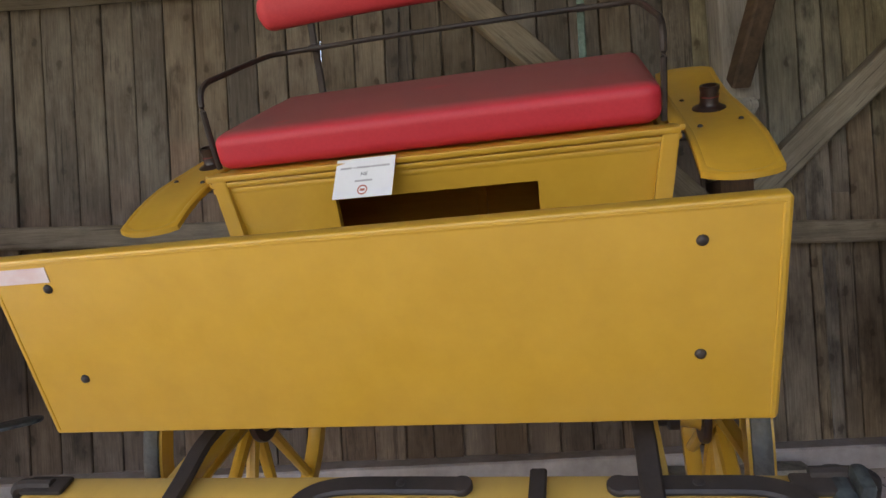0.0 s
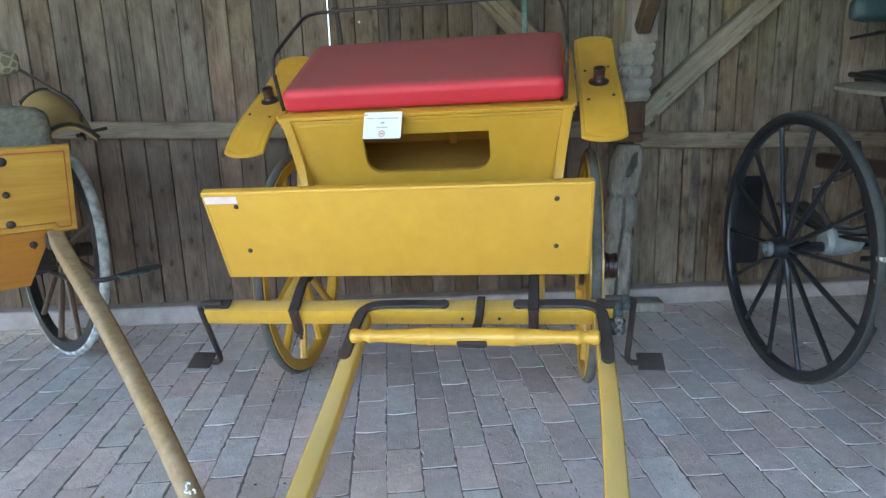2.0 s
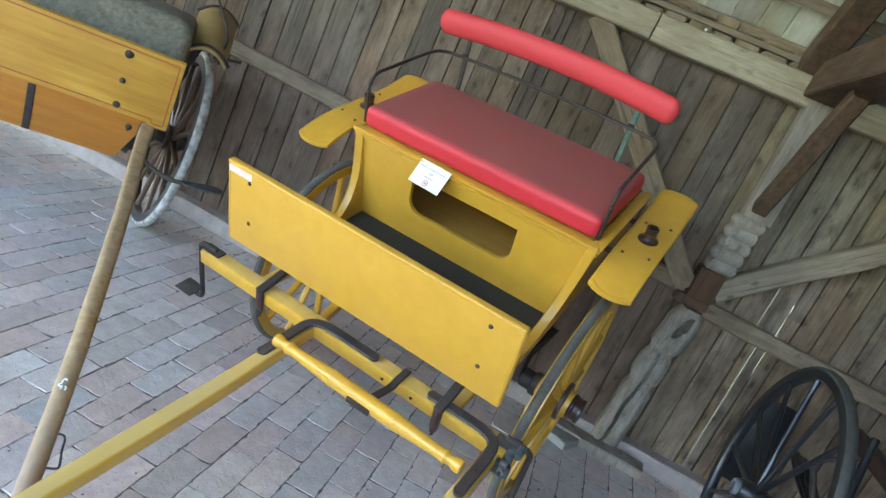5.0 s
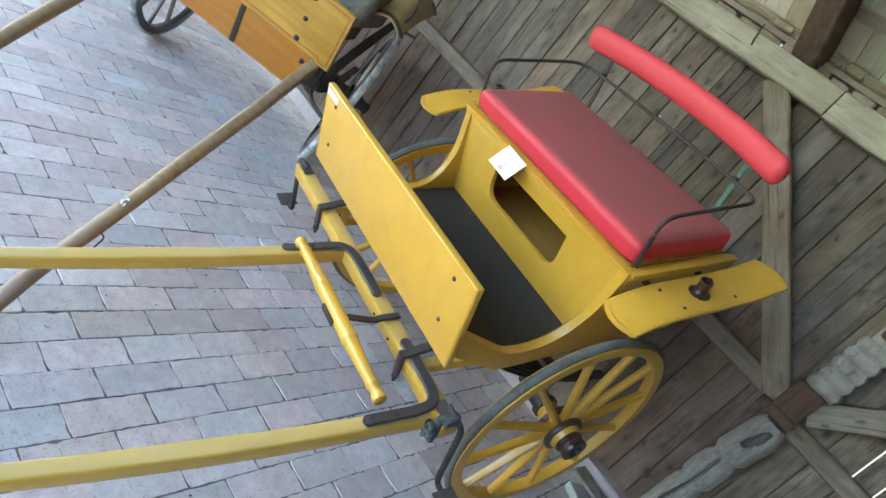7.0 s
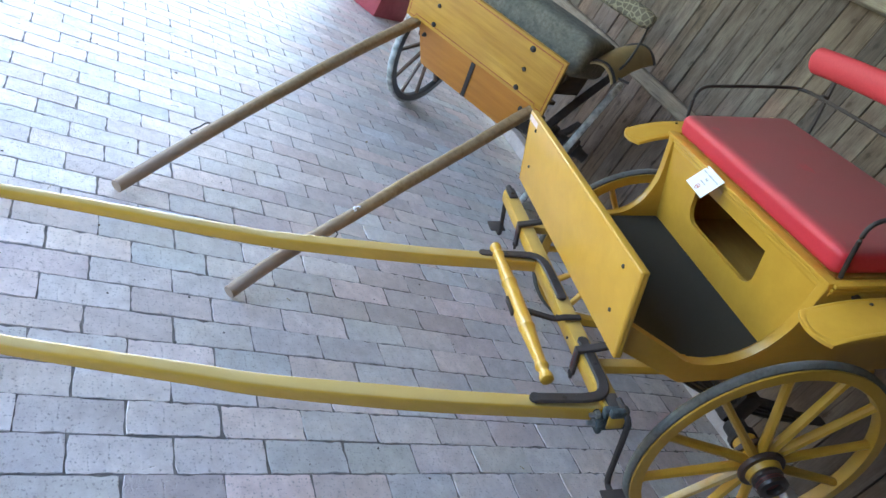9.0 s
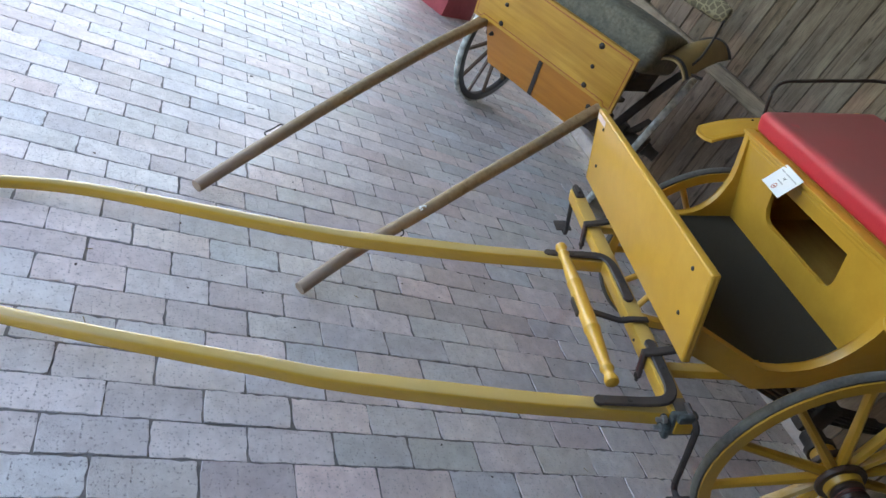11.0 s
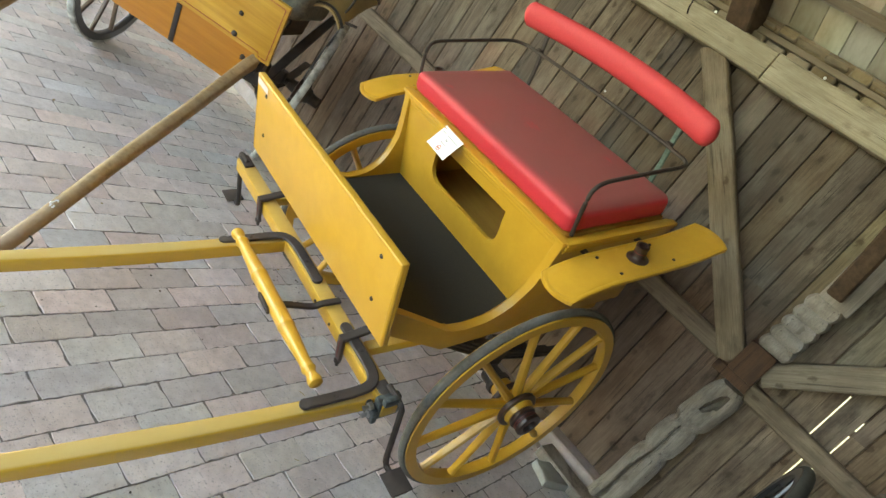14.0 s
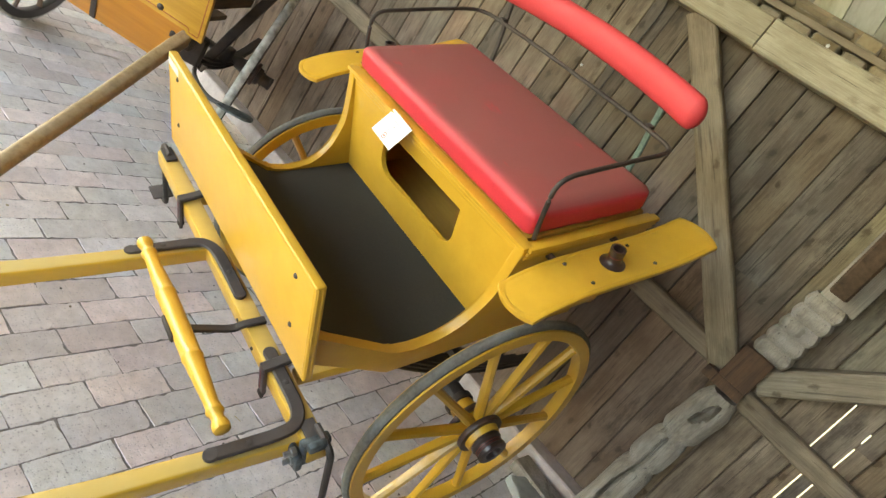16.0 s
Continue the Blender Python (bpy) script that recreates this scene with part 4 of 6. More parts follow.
def build_shell():
    """Plain side walls and posts of the open front, all added out of view, tie beams and the tiled roof."""
    # right end is out of view; plain boards added to close it
    for name, x in (("wall_right", 4.72),):
        deep = 4.75
        w = part(name, block((0.12, deep, 2.15), (x, 2.70 - deep / 2, 1.075), 0.004), PLANK, None, smooth=False)
        tagged(w, "unseen weathered board wall closing the right end", "wall", kind="structure")
        g = bmesh.new()
        vs = [(x - 0.06, 2.75, 2.15), (x - 0.06, -2.1, 2.15), (x - 0.06, -2.1, 3.12), (x - 0.06, 0.33, 3.88)]
        a = [g.verts.new(v) for v in vs]
        c = [g.verts.new((v[0] + 0.12, v[1], v[2])) for v in vs]
        g.faces.new(a)
        g.faces.new(c[::-1])
        for k in range(4):
            g.faces.new((a[k], a[(k + 1) % 4], c[(k + 1) % 4], c[k]))
        w = part(name.replace("wall", "gable"), g, PLANK, None, smooth=False)
        tagged(w, "unseen weathered board gable closing the right end", "wall", kind="structure")
    for k, x in enumerate((-5.0, -1.9, 1.165, 4.2)):
        t = part("tie_beam", timber((x, 2.55, 2.075), (x, -2.1, 2.075), 0.16, 0.18, up=(1, 0, 0)), DARK_TIMBER, None)
        tagged(t, "dark brown roof tie beam", "beam", "tie beams", kind="structure")
    # unseen wall added so that daylight comes mostly from the left
    w = part("wall_front", block((2.7, 0.12, 3.03), (3.31, -2.0, 1.515), 0.004), PLANK, None, smooth=False)
    tagged(w, "unseen board wall added to cut light from the front right", "wall", kind="structure")
    p = part("front_plate", timber((-9.6, -2.0, 3.10), (4.6, -2.0, 3.10), 0.15, 0.14), TIMBER, None)
    tagged(p, "timber plate over the open front", "beam", kind="structure")
    for x in (-9.5, -5.0, -1.9, 1.165):
        p = part("front_post", timber((x, -2.0, 0.0), (x, -2.0, 3.03), 0.15, 0.15, up=(1, 0, 0)), TIMBER_V, None)
        tagged(p, "timber post of the open front", "post", "front posts", kind="structure")
    # roof: tiles and laths in one mesh a slope
    rnd = random.Random(9)
    # front slope is out of view, its eave raised to let in sky light
    for name, y0, z0, rise, s in (("ceiling", 2.86, 2.00, 1.93, -1), ("ceiling_front", -2.20, 3.20, 0.73, 1)):
        verts, faces = [], []
        run = 2.53
        L = math.hypot(run, rise)
        d = Vector((0, s * run / L, rise / L))
        nrm = Vector((0, -s * rise / L, run / L)) * 1.0
        rows_n = int(L / 0.255)
        near = 8 if s < 0 else 0
        for r in range(rows_n + 1):
            tw = 0.125 if r < near else 0.85
            x = -9.8 + (0.062 if r % 2 else 0)
            while x < 4.8:
                o = Vector((x, y0, z0)) + d * (r * 0.255) + nrm * (0.012 + rnd.uniform(0, 0.006))
                u = Vector((tw - 0.004, 0, 0))
                w = d * 0.36 + nrm * 0.014 + nrm * rnd.uniform(-0.003, 0.003)
                h = nrm * 0.014
                i = len(verts)
                for q in (o, o + u, o + u + w, o + w):
                    verts.append(tuple(q))
                    verts.append(tuple(q + h))
                faces += [(i, i + 2, i + 4, i + 6), (i + 1, i + 7, i + 5, i + 3), (i, i + 1, i + 3, i + 2), (i + 2, i + 3, i + 5, i + 4), (i + 4, i + 5, i + 7, i + 6), (i + 6, i + 7, i + 1, i)]
                x += tw
        # closed sheet added over the tiles to block daylight through their gaps
        i = len(verts)
        for q in ((-9.8, -0.1), (4.8, -0.1), (4.8, L + 0.2), (-9.8, L + 0.2)):
            o = Vector((q[0], y0, z0)) + d * q[1] + nrm * 0.075
            verts.append(tuple(o))
            verts.append(tuple(o + nrm * 0.03))
        faces += [(i, i + 2, i + 4, i + 6), (i + 1, i + 7, i + 5, i + 3), (i, i + 1, i + 3, i + 2), (i + 2, i + 3, i + 5, i + 4), (i + 4, i + 5, i + 7, i + 6), (i + 6, i + 7, i + 1, i)]
        me = bpy.data.meshes.new(name)
        me.from_pydata(verts, [], faces)
        me.materials.append(TILE)
        ob = new(name, me)
        tagged(ob, "underside of a clay tile roof, pale and greenish", "ceiling", kind="structure")
        lb = bmesh.new()
        for r in range(rows_n + 1):
            c = Vector((-2.5, y0, z0)) + d * (r * 0.255 + 0.06) - nrm * 0.012
            block((14.4, 0.045, 0.022), (0, 0, 0), 0, m=axes(c, (1, 0, 0), tuple(d), tuple(nrm if s < 0 else nrm)) if s < 0 else axes(c, (-1, 0, 0), tuple(d), tuple(nrm)), bm=lb)
        lo = part("roof_lath", lb, LATH, ob, "brown roof laths", smooth=False, kind="stuff")
        rb = bmesh.new()
        for x in [-9.385 + 0.95 * k for k in range(15)]:
            a = Vector((x, y0, z0)) - nrm * 0.085
            timber(a, a + d * L, 0.135, 0.12, up=(1, 0, 0), steps=4, bm=rb)
        part("rafter", rb, DARK_TIMBER, ob, "dark brown rafters", kind="stuff")


build_wall_back()
build_shell()


# ---- yellow two-wheeled cart, tipped forward onto its shafts ----
CART = Matrix.Translation((-0.075, 0.885, 0)) @ pose(0, 0, 0, 0, 0, -10.9)
BODY = Matrix.Translation((0, 0.79, 0.53)) @ Matrix(((1, 0, 0, 0), (0, 1, 0, 0), (0.0175, 0, 1, 0), (0, 0, 0, 1))) @ pose(0, 0, 0, 24)
SIDE_AXES = axes((0, 0, 0), (0, 1, 0), (0, 0, 1), (1, 0, 0))
FRONT_AXES = axes((0, 0, 0), (1, 0, 0), (0, 0, 1), (0, -1, 0))


def flared(bm, side, rate=0.13):
    for v in bm.verts:
        v.co.x += side * rate * (v.co.z - 0.61)
    return bm


def placed(bm, m):
    bmesh.ops.transform(bm, matrix=m, verts=bm.verts)
    return bm


def screw(at, normal_m, r, parent, mat, name="screw"):
    return part(name, lathe([(r * 1.15, 0), (r, 0.003), (r * 0.6, 0.005), (0, 0.0055)], normal_m, 12), mat, parent)


def round_rect(w, h, c):
    """Sixteen points round a rectangle with softened corners, in the order of a sixteen-sided ring."""
    out = []
    for cx, cy, a0 in ((1, -1, -90), (1, 1, 0), (-1, 1, 90), (-1, -1, 180)):
        for k in range(4):
            a = radians(a0 + 30 * k)
            out.append((cx * (w / 2 - c) + c * math.cos(a), cy * (h / 2 - c) + c * math.sin(a)))
    return out


def build_wing(cart, x0, x1, shift):
    nu, nv = 8, 28
    prof = smooth_line([(0, -0.03, 0.520), (0, 0.05, 0.543), (0, 0.15, 0.558), (0, 0.31, 0.563), (0, 0.45, 0.565), (0, 0.56, 0.574), (0, 0.69, 0.597)], 8)

    def height(y):
        return float(np.interp(y, [p[1] for p in prof], [p[2] for p in prof]))

    b = bmesh.new()
    layers = []
    for dz, inset in ((0.0, 0.0), (0.012, 0.0), (0.015, 0.004), (0.015, 0.011), (0.0141, 0.013), (0.015, 0.015)):
        rows = []
        for i in range(nv + 1):
            row = []
            for j in range(nu + 1):
                f = 2 * j / nu - 1
                x = (x0 + x1) / 2 + f * ((x1 - x0) / 2 - inset)
                bulge = 0.028 * (1 - f * f)
                ya, yb = -0.024 - bulge + inset + shift, 0.68 + bulge - inset + shift
                y = ya + (yb - ya) * i / nv
                row.append(b.verts.new((x, y, height(y - shift) + dz)))
            rows.append(row)
        layers.append(rows)

    def rim(rows):
        return rows[0][:] + [r[-1] for r in rows[1:]] + rows[-1][-2::-1] + [r[0] for r in rows[-2:0:-1]]

    for face_rows in (layers[0], layers[-1]):
        for i in range(nv):
            for j in range(nu):
                b.faces.new((face_rows[i][j], face_rows[i][j + 1], face_rows[i + 1][j + 1], face_rows[i + 1][j]))
    for lo, hi in zip(layers, layers[1:]):
        a, c = rim(lo), rim(hi)
        for k in range(len(a)):
            b.faces.new((a[k], a[(k + 1) % len(a)], c[(k + 1) % len(a)], c[k]))
    for rows in layers[1:-1]:
        inner = [v for r in rows[1:-1] for v in r[1:-1]]
        bmesh.ops.delete(b, geom=inner, context="VERTS")
    wing = part("mudguard", placed(b, BODY), YELLOW, cart, "yellow curved wooden mudguard")
    cx, side = (x0 + x1) / 2, 1 if x0 > 0 else -1
    z = height(0.312)
    m = BODY @ pose(cx, 0.312 + shift, z + 0.014, 3)
    s = part("lamp_socket", lathe([(0.038, 0), (0.038, 0.004), (0.032, 0.007), (0.024, 0.011), (0.0210, 0.016), (0.0210, 0.044), (0.0225, 0.047), (0.0225, 0.056), (0.017, 0.056), (0.016, 0.02), (0, 0.02)], m, 22), BROWN_IRON, wing,
             "dark brown turned lamp socket")
    part("stripe", lathe([(0.0208, 0.029), (0.0216, 0.030), (0.0216, 0.032), (0.0208, 0.033)], m, 22), DARK_RED, wing, "thin dull red painted stripe")
    for dx in (-0.045, 0.045):
        for dy in (-0.13, 0.12):
            y = 0.312 + dy + side * dx * 0.3
            screw(None, BODY @ pose(cx + dx, y + shift, height(y) + 0.0145), 0.0055, wing, BLACK_IRON)
    # two stub bolts hold it off the box
    for y in (0.17, 0.43):
        xb = x0 if side > 0 else x1
        part("bolt", placed(rod([(xb - side * 0.06, y + shift, 0.555), (xb + side * 0.02, y + shift, 0.555)], 0.011, 10, curved=False), BODY), BROWN_IRON, wing)
    return wing


def build_yellow_cart():
    cart = thing("horse_cart", CART, "bright yellow two-wheeled horse cart with red seat, tipped onto its shafts", "cart")
    # dashboard
    dash = part("dashboard", block((1.112, 0.026, 0.315), (0, -0.549, 0.5195), 0.005, BODY, 3), YELLOW, cart, "wide smooth yellow front board")
    for x in (-0.458, 0.458):
        for z in (0.628, 0.469):
            screw(None, BODY @ axes((x, -0.562, z), (1, 0, 0), (0, 0, 1), (0, -1, 0)), 0.0066, dash, BLACK_IRON, "bolt_head")
    part("paper_label", placed(block((0.098, 0.0012, 0.024), (-0.499, -0.5628, 0.651), 0, pose(0, 0, 0)), BODY), PINK_LABEL, dash, "faded pink paper label")
    for x in (0.5555, -0.5555):
        for y in (-0.5545, -0.5435):
            part("end_bead", placed(block((0.004, 0.006, 0.306), (x, y, 0.5195), 0.0016), BODY), YELLOW, dash)
    # fine bead along the ends and the top of the board's face
    for x in (0.547, -0.547):
        part("edge_bead", placed(block((0.004, 0.0022, 0.298), (x, -0.5621, 0.5195), 0.001), BODY), YELLOW, dash)
    part("edge_bead", placed(block((1.09, 0.0022, 0.004), (0, -0.5621, 0.669), 0.001), BODY), YELLOW, dash)

    # side panels with the swept cut-out
    outline = [(-0.545, 0.475), (-0.478, 0.424), (-0.36, 0.338), (-0.262, 0.266), (-0.252, 0.259), (-0.240, 0.255), (-0.18, 0.245), (-0.135, 0.243), (-0.095, 0.251), (-0.06, 0.268), (-0.03, 0.291), (-0.002, 0.322), (0.02, 0.360),
               (0.036, 0.408), (0.046, 0.46), (0.053, 0.53), (0.056, 0.60), (0.594, 0.60), (0.594, 0.185), (0.0, 0.170), (-0.10, 0.163), (-0.246, 0.154), (-0.255, 0.158), (-0.50, 0.330), (-0.545, 0.368)]
    outline = outline[::-1]
    for side, x in ((1, 0.494), (-1, -0.536)):
        m = SIDE_AXES.copy()
        m.translation = Vector((x, 0, 0))
        part("side_panel", placed(flared(slab(outline, 0.036, 0.006, m), side), BODY), YELLOW, cart, "yellow side panel with a sweeping curved cut")
    # box front with the letterbox opening
    hole = [(0.232, 0.52)] + [(-0.238, 0.52)] + arc(-0.178, 0.42, 0.06, 180, 270, 8) + arc(0.172, 0.42, 0.06, 270, 360, 8)
    m = FRONT_AXES.copy()
    m.translation = Vector((0, 0.084, 0))
    part("box_front", placed(holed_slab([(-0.462, 0.235), (0.446, 0.235), (0.494, 0.60), (-0.51, 0.60)], hole, 0.018, m), BODY), YELLOW, cart, "yellow seat box front with a rounded opening")
    part("box_back", placed(block((0.96, 0.02, 0.42), (-0.01, 0.58, 0.385), 0.003), BODY), INNER_SHADED, cart)
    part("box_top", placed(block((0.99, 0.50, 0.014), (-0.01, 0.335, 0.594), 0.002), BODY), INNER_SHADED, cart)
    part("inner_batten", placed(block((0.03, 0.03, 0.36), (0.03, 0.555, 0.40), 0.003), BODY), INNER_SHADED, cart)
    part("inner_rail", placed(block((0.94, 0.02, 0.035), (-0.01, 0.56, 0.47), 0.003), BODY), INNER_SHADED, cart)
    # stepped moulding round the top
    for z, hgt, out in ((0.6020, 0.0135, 0.027), (0.5845, 0.0125, 0.021), (0.5670, 0.0135, 0.015)):
        part("front_moulding", placed(block((1.064 + 2 * out - 0.044, 0.04, hgt), (-0.008, 0.100 - out, z), 0.003), BODY), YELLOW, cart)
        for x in (0.524, -0.540):
            s = 1 if x > 0 else -1
            part("side_moulding", placed(block((0.03, 0.53, hgt), (x + s * (out - 0.026), 0.336, z), 0.003), BODY), YELLOW, cart)
    # floor, toe board and rubber mat
    part("box_floor", placed(block((0.93, 0.50, 0.02), (-0.008, 0.33, 0.215), 0.002), BODY), INNER_SHADED, cart)
    prof = [(-0.545, 0.462), (-0.43, 0.374), (-0.262, 0.253), (-0.225, 0.243), (-0.18, 0.240), (0.075, 0.240)]
    for name, drop, th, hw, mat, label in (("floor_board", 0.030, 0.022, 0.455, YELLOW_DIM, ""), ("floor_mat", 0.0, 0.006, 0.452, MAT_RUBBER, "black ribbed rubber floor mat")):
        b = bmesh.new()
        loop = [(y, z - drop) for y, z in prof] + [(y, z - drop - th) for y, z in prof[::-1]]
        a = [b.verts.new((-hw - 0.008, y, z)) for y, z in loop]
        c = [b.verts.new((hw - 0.008, y, z)) for y, z in loop]
        b.faces.new(a)
        b.faces.new(c[::-1])
        for k in range(len(a)):
            b.faces.new((a[k], c[k], c[(k + 1) % len(a)], a[(k + 1) % len(a)]))
        part(name, placed(b, BODY), mat, cart, label)
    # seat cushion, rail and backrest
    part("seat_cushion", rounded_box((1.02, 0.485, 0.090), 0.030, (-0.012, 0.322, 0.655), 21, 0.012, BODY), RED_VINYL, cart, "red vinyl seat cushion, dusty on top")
    rail_pts = [(0.502, 0.108, 0.612), (0.502, 0.105, 0.66), (0.502, 0.105, 0.73), (0.502, 0.112, 0.785), (0.502, 0.150, 0.812), (0.50, 0.23, 0.818), (0.495, 0.42, 0.824), (0.488, 0.53, 0.824), (0.462, 0.578, 0.822),
                (0.40, 0.592, 0.822), (0.2, 0.60, 0.824), (-0.2, 0.60, 0.824), (-0.44, 0.592, 0.822), (-0.502, 0.578, 0.822), (-0.530, 0.53, 0.824), (-0.535, 0.42, 0.822), (-0.535, 0.23, 0.816), (-0.536, 0.150, 0.810),
                (-0.537, 0.118, 0.783), (-0.537, 0.112, 0.73), (-0.537, 0.114, 0.66), (-0.537, 0.118, 0.612)]
    part("seat_rail", rod(rail_pts, 0.0072, 8, 5, BODY), BLACK_IRON, cart, "thin black bent iron seat rail")
    for x, mat in ((-0.425, BLACK_IRON), (0.352, GREEN_IRON)):
        pts = [(x, 0.598, 0.50), (x, 0.602, 0.62), (x, 0.618, 0.74), (x, 0.622, 0.83), (x, 0.630, 0.93)]
        part("back_upright", sweep(smooth_line(pts, 5), rect(0.021, 0.010, 0.003), up=(0, 1, 0), m=BODY), mat, cart)
        part("rail_tie", placed(block((0.026, 0.024, 0.02), (x, 0.608, 0.823), 0.005), BODY), BLACK_IRON, cart)
    pts, profs = [], []
    ends = [1 - 0.07 * (1 - math.cos(radians(a))) for a in (0, 18, 36, 54, 72, 90)]
    for f in [-e for e in ends] + [-0.93 + 1.86 * i / 24 for i in range(1, 24)] + ends[::-1]:
        pts.append((-0.036 + 0.535 * f, 0.655 - 0.055 * f * f, 0.950 - 0.012 * f * f))
        k = max(0.004, 1 - max(0.0, (abs(f) - 0.93) / 0.07) ** 2) ** 0.5
        profs.append(ring(16, 0.033 * k, 0.054 * k))
    part("backrest", sweep(pts, profs, up=(0, 0, 1), m=BODY), RED_ROLL, cart, "red padded backrest bar, gently curved")
    # mudguards
    build_wing(cart, 0.553, 0.708, 0.0)
    build_wing(cart, -0.734, -0.583, -0.02)
    # wheels
    for side, x, z, cam, st in ((1, 0.605, 0.474, 0.5, 0.02), (-1, -0.605, 0.474, 0.5, 0.2)):
        build_wheel(cart, wheel_matrix((x, 0.888, z), side, cam), z, 12, (0.411, 0.455, 0.045), (z - 0.001, 0.033), (YELLOW, TYRE, YELLOW, YELLOW, BROWN_IRON), start=st, dish=0.008, cap=0.118, hub_len=0.056, spoke_r=0.0155, cap_r=0.048, hub_r=0.067, paler=8 if side > 0 else -1,
                    label="yellow spoked wooden wheel")
    part("axle", rod([(-0.60, 0.888, 0.474), (0.58, 0.888, 0.474)], 0.02, 10, curved=False), BLACK_IRON, cart)
    for s in (1, -1):
        box = lathe([(0.0, 0.0), (0.034, 0.0), (0.040, 0.006), (0.040, 0.05), (0.050, 0.056), (0.050, 0.078), (0.0, 0.082)], axes((s * 0.445, 0.888, 0.474), (0, s, 0), (0, 0, 1), (s, 0, 0)), 20)
        part("axle_box", box, BLACK_IRON, cart, "black iron axle box inside the wheel")
    for x in (-0.43, 0.41):
        spring = bmesh.new()
        for k in range(4):
            L = 0.42 - 0.08 * k
            pts = [(x, 0.88 + L * f, 0.530 + 0.016 * k + 0.06 * (abs(f) ** 2) * (L / 0.42) ** 2) for f in (-1, -0.6, -0.2, 0.2, 0.6, 1)]
            sweep(smooth_line(pts, 4), rect(0.045, 0.009, 0.002), bm=spring)
        part("leaf_spring", spring, BLACK_IRON, cart, "black stacked leaf spring")
        part("spring_clamp", block((0.07, 0.09, 0.14), (x, 0.88, 0.535), 0.01), BLACK_IRON, cart)
        part("chassis_rail", placed(block((0.040, 1.06, 0.036), (x, 0.01, 0.150), 0.006, pose(0, 0, 0, -4)), BODY), YELLOW_DIM, cart)
    # cross beam with irons and hooks
    part("cross_beam", placed(block((1.345, 0.056, 0.058), (-0.008, -0.553, 0.207), 0.006), BODY), YELLOW_DIM, cart, "yellow square cross beam")
    for x, z in ((0.175, 0.205), (0.29, 0.205)):
        screw(None, BODY @ axes((x, -0.5815, z), (1, 0, 0), (0, 0, 1), (0, -1, 0)), 0.005, cart, BLACK_IRON)
    flat = rect(0.036, 0.012, 0.004)
    for pts, lab in (([(0.35, -0.556, 0.243), (0.46, -0.556, 0.244), (0.545, -0.56, 0.245), (0.588, -0.585, 0.246), (0.598, -0.635, 0.247), (0.598, -0.70, 0.250), (0.597, -0.79, 0.256)], "R"),
                     ([(0.115, -0.556, 0.243), (0.02, -0.556, 0.244), (-0.085, -0.56, 0.245), (-0.132, -0.585, 0.246), (-0.143, -0.635, 0.247), (-0.144, -0.70, 0.250), (-0.145, -0.79, 0.256)], "L")):
        strip = sweep(smooth_line(pts, 5), flat, m=BODY)
        for p in (pts[0], pts[-1]):
            lathe([(0, -0.006), (0.0165, -0.006), (0.018, -0.004), (0.018, 0.004), (0.0165, 0.006), (0, 0.006)], BODY @ pose(*p), 18, bm=strip)
        iron = part("shaft_iron", strip, BLACK_IRON, cart, "black bent flat iron bracket")
        for p in (pts[1], pts[-2]):
            part("rivet", lathe([(0.009, 0), (0.008, 0.0025), (0.004, 0.004), (0, 0.0045)], BODY @ pose(p[0], p[1], p[2] + 0.005), 10), BLACK_IRON, iron)
    for x in (-0.365, 0.395):
        hook = part("beam_clip", placed(block((0.032, 0.014, 0.10), (x, -0.590, 0.203), 0.005), BODY), BROWN_IRON, cart, "dark iron clip over the cross beam")
        part("clip_arm", sweep(smooth_line([(x, -0.594, 0.246), (x, -0.55, 0.251), (x, -0.46, 0.262), (x, -0.36, 0.235), (x, -0.25, 0.15)], 5), rect(0.034, 0.014, 0.004), m=BODY), BLACK_IRON, hook)
        part("stripe", placed(block((0.0035, 0.0016, 0.07), (x, -0.5975, 0.203), 0), BODY), DARK_RED, hook, "thin dull red painted stripe")
        part("clip_nut", lathe([(0.012, 0), (0.012, 0.012), (0.006, 0.014), (0.006, 0.03), (0, 0.03)], BODY @ pose(x, -0.59, 0.153, 180), 6), BLACK_IRON, hook)
    strap = part("bar_strap", sweep(smooth_line([(0.232, -0.525, 0.243), (0.232, -0.585, 0.246), (0.232, -0.62, 0.242), (0.230, -0.68, 0.262), (0.228, -0.74, 0.283)], 5), rect(0.026, 0.011, 0.003), m=BODY), BLACK_IRON, cart,
                 "black iron strap")
    part("strap_plate", placed(block((0.085, 0.01, 0.024), (0.226, -0.783, 0.297), 0.009), BODY), BLACK_IRON, strap)
    # turned swingletree bar
    half = [(0.0, 0.000), (0.014, 0.0), (0.023, 0.005), (0.025, 0.016), (0.022, 0.027), (0.0175, 0.036), (0.0185, 0.050), (0.024, 0.056), (0.025, 0.062), (0.0215, 0.069), (0.020, 0.085), (0.0232, 0.14), (0.0270, 0.20),
            (0.0282, 0.226), (0.0305, 0.229), (0.0314, 0.234), (0.0305, 0.239), (0.0288, 0.242), (0.0292, 0.29), (0.0285, 0.352)]
    half = [(r * 0.88, z) for r, z in half]
    full = half + [(r, 0.704 - z) for r, z in half[::-1]]
    part("swingletree", lathe(full, BODY @ axes((-0.128, -0.755, 0.300), (0, 1, 0), (0, 0, 1), (1, 0, 0)), 20), YELLOW, cart, "turned yellow swingletree bar with beads")
    # shafts
    zy = [(0.22, 0.490), (-0.02, 0.408), (-0.3, 0.315), (-0.73, 0.188), (-0.95, 0.140), (-1.2, 0.095), (-1.45, 0.058), (-1.65, 0.036), (-1.82, 0.026)]
